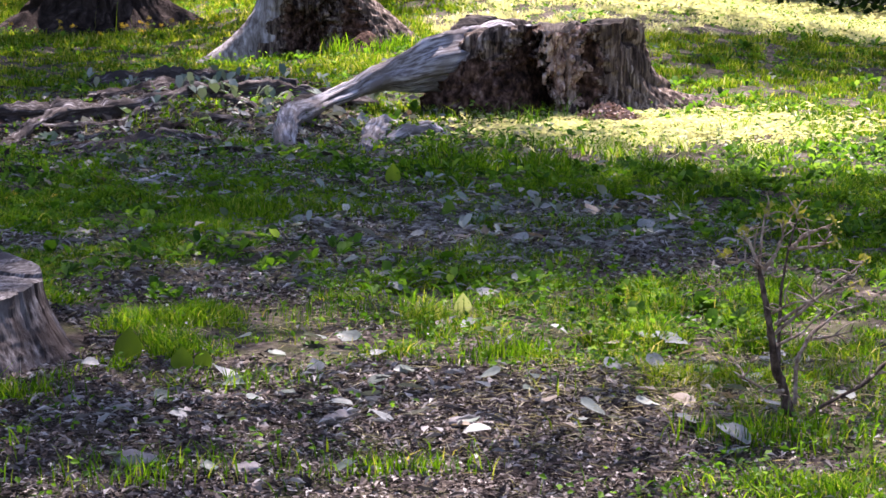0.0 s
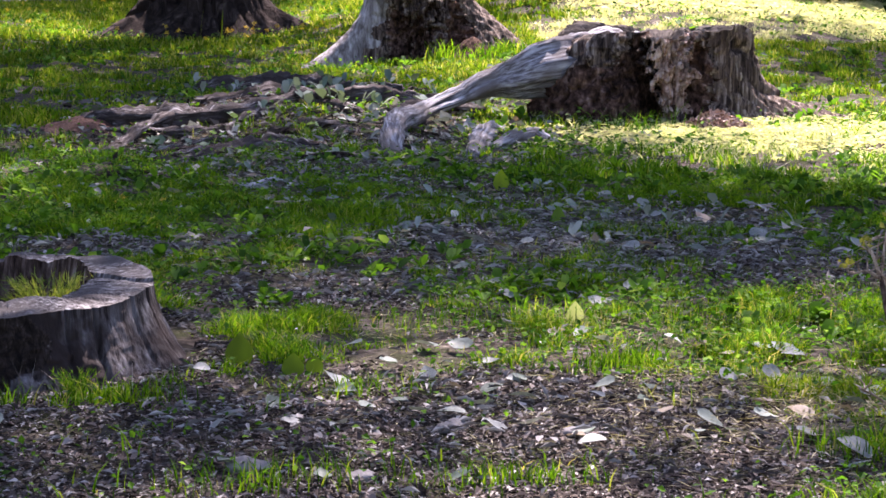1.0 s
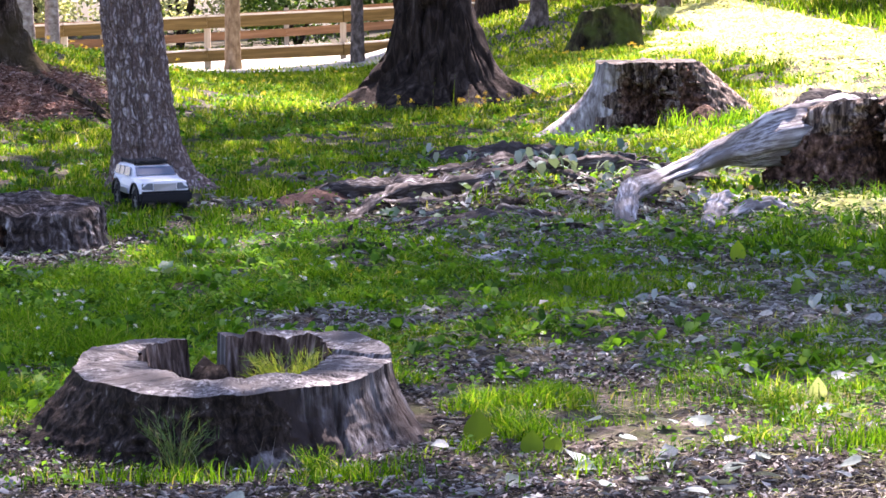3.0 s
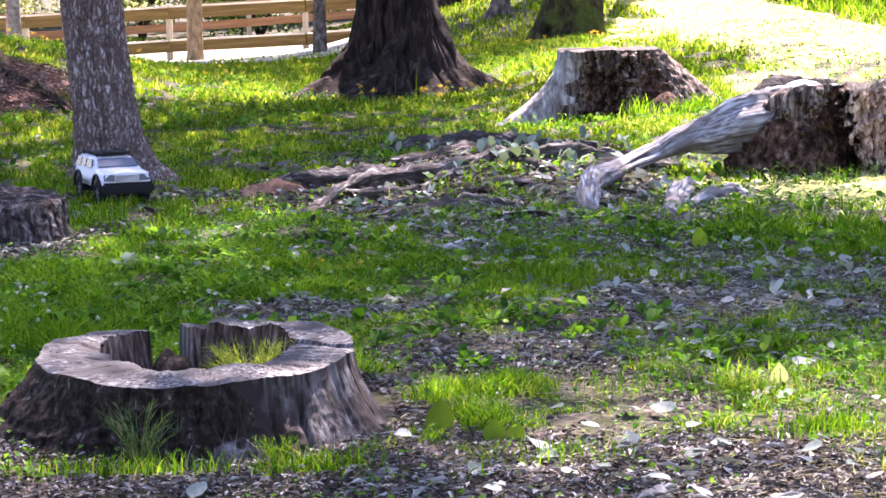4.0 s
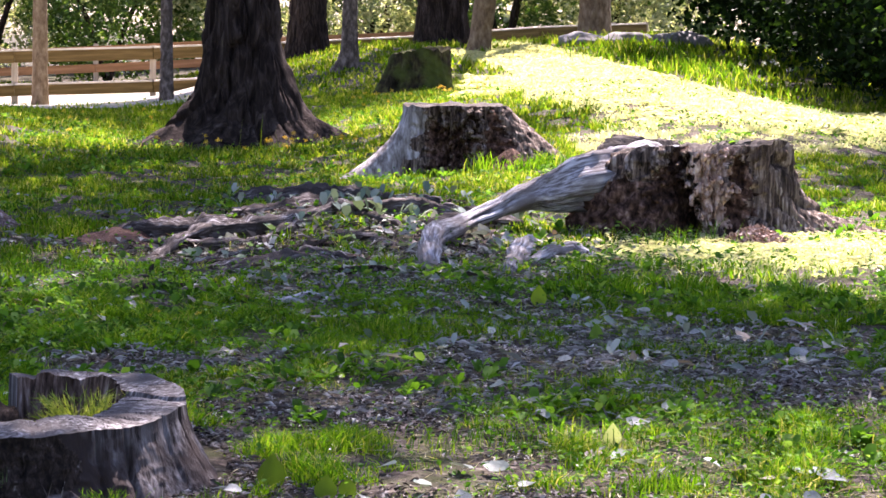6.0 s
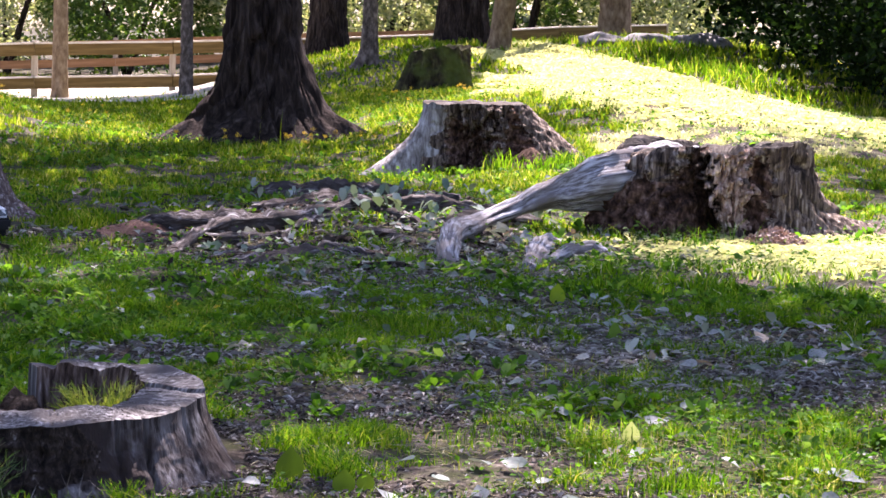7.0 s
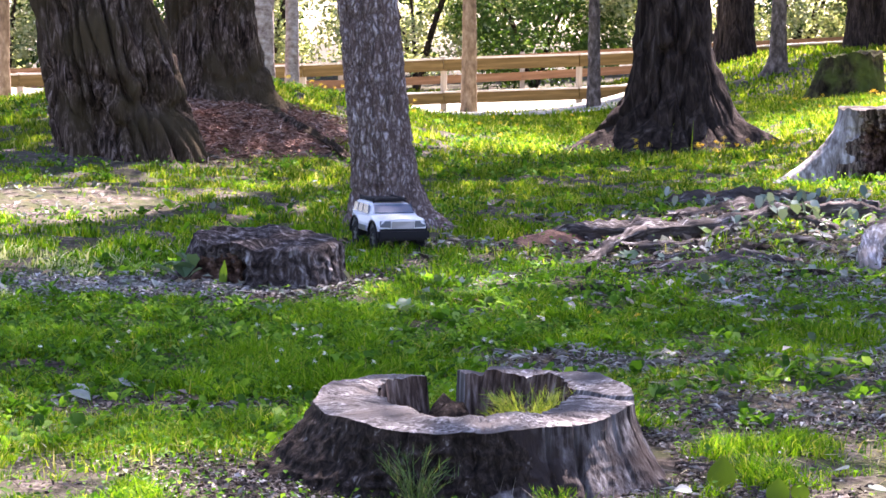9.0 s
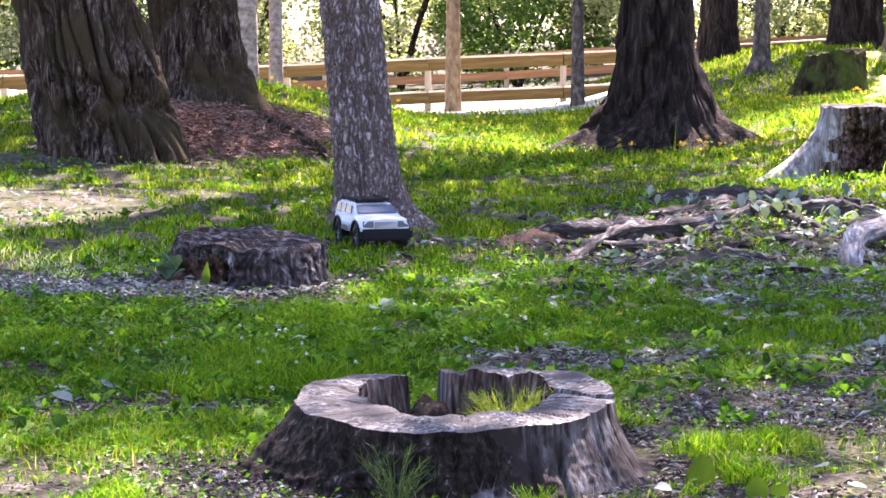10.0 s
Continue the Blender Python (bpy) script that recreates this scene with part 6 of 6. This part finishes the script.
for n, d0, d1, s0, s1 in ((6800, 5.0, 9.5, 0.02, 0.05), (4200, 9.5, 20.0, 0.03, 0.065)):
    x, y = sow(n, d0, d1, gr)
    f = fbm(x / 0.5, y / 0.5, 0, 57, 3) + 0.55 * np.exp(-((x + 0.8) / 1.0) ** 2 - ((y - 6.5) / 1.2) ** 2)
    keep = (gr.uniform(0, 1, len(x)) < np.clip((f - 0.5) * 5, 0.02, 1) * (1 - 0.9 * bare(x, y))) & ((x < 2.2) | (y < 14))
    x, y = x[keep], y[keep]
    rosettes("broad_weeds", x, y, gz(x, y) + 0.004, gr.uniform(s0, s1, len(x)), WEED, "broad-leaved weed rosettes in lush grass")
rosettes("burdock", np.array([-1.36, -1.33]), np.array([8.14, 8.18]), gz(np.array([-1.36, -1.33]), np.array([8.14, 8.18])) + np.array([0.02, 0.05]), np.array([0.1, 0.09]), BURDOCK, "grey-green broad-leaved plants beside the low stump", 5)
sx, sy = np.array([-0.95, -0.8, -0.55, 0.85, 0.4, 0.6, 1.15, 0.25]), np.array([7.3, 7.1, 7.45, 9.6, 9.0, 9.9, 10.9, 9.15])
rosettes("dock_plants", sx, sy, gz(sx, sy) + 0.01, np.full(8, 0.085), BURDOCK, "grey-green broad leaves lying among grass and roots", 4, (5, 40))

COLTSFOOT = leafy("grey_green_stalk_leaves", [(0.0, (0.1, 0.16, 0.11)), (0.6, (0.2, 0.26, 0.21)), (1.0, (0.36, 0.4, 0.36))], translucent=0.15, rough=0.6, spec=0.15)
sx, sy = 1.2 + gr.normal(size=60) * 0.3, 10.75 + gr.normal(size=60) * 0.6
rosettes("grey_leaf_plants", sx, sy, gz(sx, sy) + gr.uniform(0.02, 0.06, 60), np.full(60, 0.075), COLTSFOOT, "grey-green withering broad leaves among the roots", 2, (20, 80))
sx, sy = np.concatenate([1.5 + gr.normal(size=26) * 0.35, 0.6 + gr.normal(size=18) * 0.4]), np.concatenate([6.6 + gr.normal(size=26) * 0.5, 8.6 + gr.normal(size=18) * 0.5])
rosettes("grey_leaf_plants", sx, sy, gz(sx, sy) + 0.01, np.full(44, 0.055), COLTSFOOT, "grey-green withering broad leaves on worn ground", 2, (5, 60))

# litter of chips and bits on bare earth
for n, d0, d1, s0, s1 in ((170000, 3.3, 5.6, 0.008, 0.02), (130000, 5.6, 10.0, 0.012, 0.024)):
    x, y = sow(n, d0, d1, gr)
    keep = gr.uniform(0, 1, len(x)) < np.clip(bare(x, y) * 1.5 - 0.12, 0.03, 1)
    x, y = x[keep], y[keep]
    tagged(new("litter", leaves_mesh("litter", np.stack([x, y, gz(x, y) + gr.uniform(0.001, 0.012, len(x))], -1), s0 + s1 * gr.uniform(0, 1, len(x)) ** 4, CHIP, 0.75, 0.45, gr)), "wood chips, twigs and husks littering bare earth", "litter", "", "stuff")
n = 9000
x, y = -1.75 + gr.normal(size=n) * 0.36, 8.05 + gr.normal(size=n) * 0.2
x, y = x[x < -0.75], y[x < -0.75]
tagged(new("pale_chips", leaves_mesh("pale_chips", np.stack([x, y, gz(x, y) + gr.uniform(0.002, 0.015, len(x))], -1), 0.026, PALE_CHIP, 0.85, 0.5, gr)), "pale grey wood chips spread before the low stump", "litter", "", "stuff")
for cx, cy, rx, ry, n in ((1.5, 6.2, 0.42, 0.5, 5200), (1.1, 6.6, 0.3, 0.35, 1500), (0.1, 6.4, 0.22, 0.16, 900), (0.62, 4.1, 0.4, 0.28, 1100), (0.95, 8.5, 0.45, 0.55, 3600), (0.6, 5.6, 0.22, 0.15, 700)):
    x, y = cx + gr.normal(size=n) * rx, cy + gr.normal(size=n) * ry
    tagged(new("dry_litter", leaves_mesh("dry_litter", np.stack([x, y, gz(x, y) + gr.uniform(0.003, 0.022, n)], -1), 0.016 + 0.035 * gr.uniform(0, 1, n) ** 3, PALE_CHIP, 0.8, 0.18, gr)), "grey dry leaf strips and chips on worn ground", "litter", "", "stuff")
# broken bark and root bits between the roots
n = 1600
x, y = 0.75 + gr.normal(size=n) * 0.55, 9.9 + gr.normal(size=n) * 0.75
tagged(new("bark_pieces", leaves_mesh("bark_pieces", np.stack([x, y, gz(x, y) + gr.uniform(0.004, 0.035, n)], -1), 0.03 + 0.05 * gr.uniform(0, 1, n) ** 3, CHIP, 0.6, 0.4, gr)), "broken bark and root bits among the roots", "wood debris", "", "stuff")
x, y = sow(7000, 6.3, 13.0, gr)
f = np.clip(bare(x, y) * 0.5 + 0.9 * np.exp(-((x - 1.0) / 0.9) ** 2 - ((y - 9.4) / 1.5) ** 2) + 0.5 * np.exp(-((x - 1.5) / 0.6) ** 2 - ((y - 6.6) / 0.9) ** 2) + 0.04, 0, 1)
keep = gr.uniform(0, 1, len(x)) < f
x, y = x[keep], y[keep]
tagged(new("leaf_litter", leaves_mesh("leaf_litter", np.stack([x, y, gz(x, y) + gr.uniform(0.008, 0.03, len(x))], -1), 0.045, DEAD, 0.7, 0.6, gr)), "scattered grey and whitish dead leaves", "leaf litter", "", "stuff")


def flowers(n, cx, cy, rx, ry, h, size, mat, name, label):
    """Small flower heads on stalks, each a ring of petals."""
    fx, fy = cx + gr.normal(size=n) * rx, cy + gr.normal(size=n) * ry
    hh = h * gr.uniform(0.6, 1.2, n)
    pts = np.stack([fx, fy, gz(fx, fy) + hh], -1)
    heads = np.repeat(pts, 40, 0) + gr.normal(size=(n * 40, 3)) * size * np.array([0.3, 0.3, 0.22])
    tagged(new(name, leaves_mesh(name, heads, size * 0.3, mat, 0.4, 0.6, gr)), label, "flowers", "", "stuff")
    blades(name + "_stalks", np.stack([fx, fy], -1), hh, np.full(n, 0.004), GRASS, "thin green flower stalks", 0.02, gr, False)


flowers(22, 0.9, 15.7, 0.45, 0.3, 0.13, 0.028, YELLOW, "dandelions", "yellow dandelions before the big larch")
tall(0.95, 15.55, 0.14, 0.1, 5, 0.3, 0.006, "dry grass stalks standing before the big larch", GRASS_SUNLIT, "dry_stalks", lean=0.15)
flowers(40, -1.3, 20.0, 1.3, 2.2, 0.09, 0.03, YELLOW, "buttercups", "small yellow flowers in meadow grass")
flowers(26, 2.6, 20.6, 0.8, 1.2, 0.09, 0.03, YELLOW, "buttercups", "small yellow flowers in meadow grass")
flowers(40, -0.9, 6.5, 0.5, 0.4, 0.045, 0.011, WHITE_PETAL, "clover_flowers", "small white clover heads in lush grass")
flowers(3, 0.17, 7.35, 0.12, 0.04, 0.04, 0.016, YELLOW, "dandelions", "two yellow dandelions in short grass")
flowers(8, 7.4, 26.5, 0.4, 1.0, 0.35, 0.05, WHITE_PETAL, "seed_heads", "round white dandelion seed heads")
tall(2.22, 13.32, 0.1, 0.06, 160, 0.09, 0.008, "green tuft growing against the weathered stump", GRASS_LUSH)
tall(2.42, 13.36, 0.12, 0.05, 200, 0.11, 0.008, "green tuft growing against the weathered stump", GRASS_LUSH)
tall(1.55, 13.25, 0.25, 0.08, 260, 0.06, 0.007, "sunlit tufts before the weathered stump", GRASS_LUSH)
tall(1.98, 13.3, 0.05, 0.04, 60, 0.13, 0.008, "green tuft growing against the weathered stump", GRASS_LUSH)
plant = sprigs("stump_plant", (2.72, 10.33), 5, 0.44, 0.05, 0, 0.02, 0.006, WEED, "small green plant with broad leaves on the rotten stump", 8)
lx, ly = 2.72 + gr.normal(size=7) * 0.055, 10.33 + gr.normal(size=7) * 0.03
lv = rosettes("leaves", lx - 2.72, ly - 10.33, gr.uniform(0.37, 0.45, 7), np.full(7, 0.06), WEED, "", 2, (0, 30), kind="", category="")
lv.parent = plant
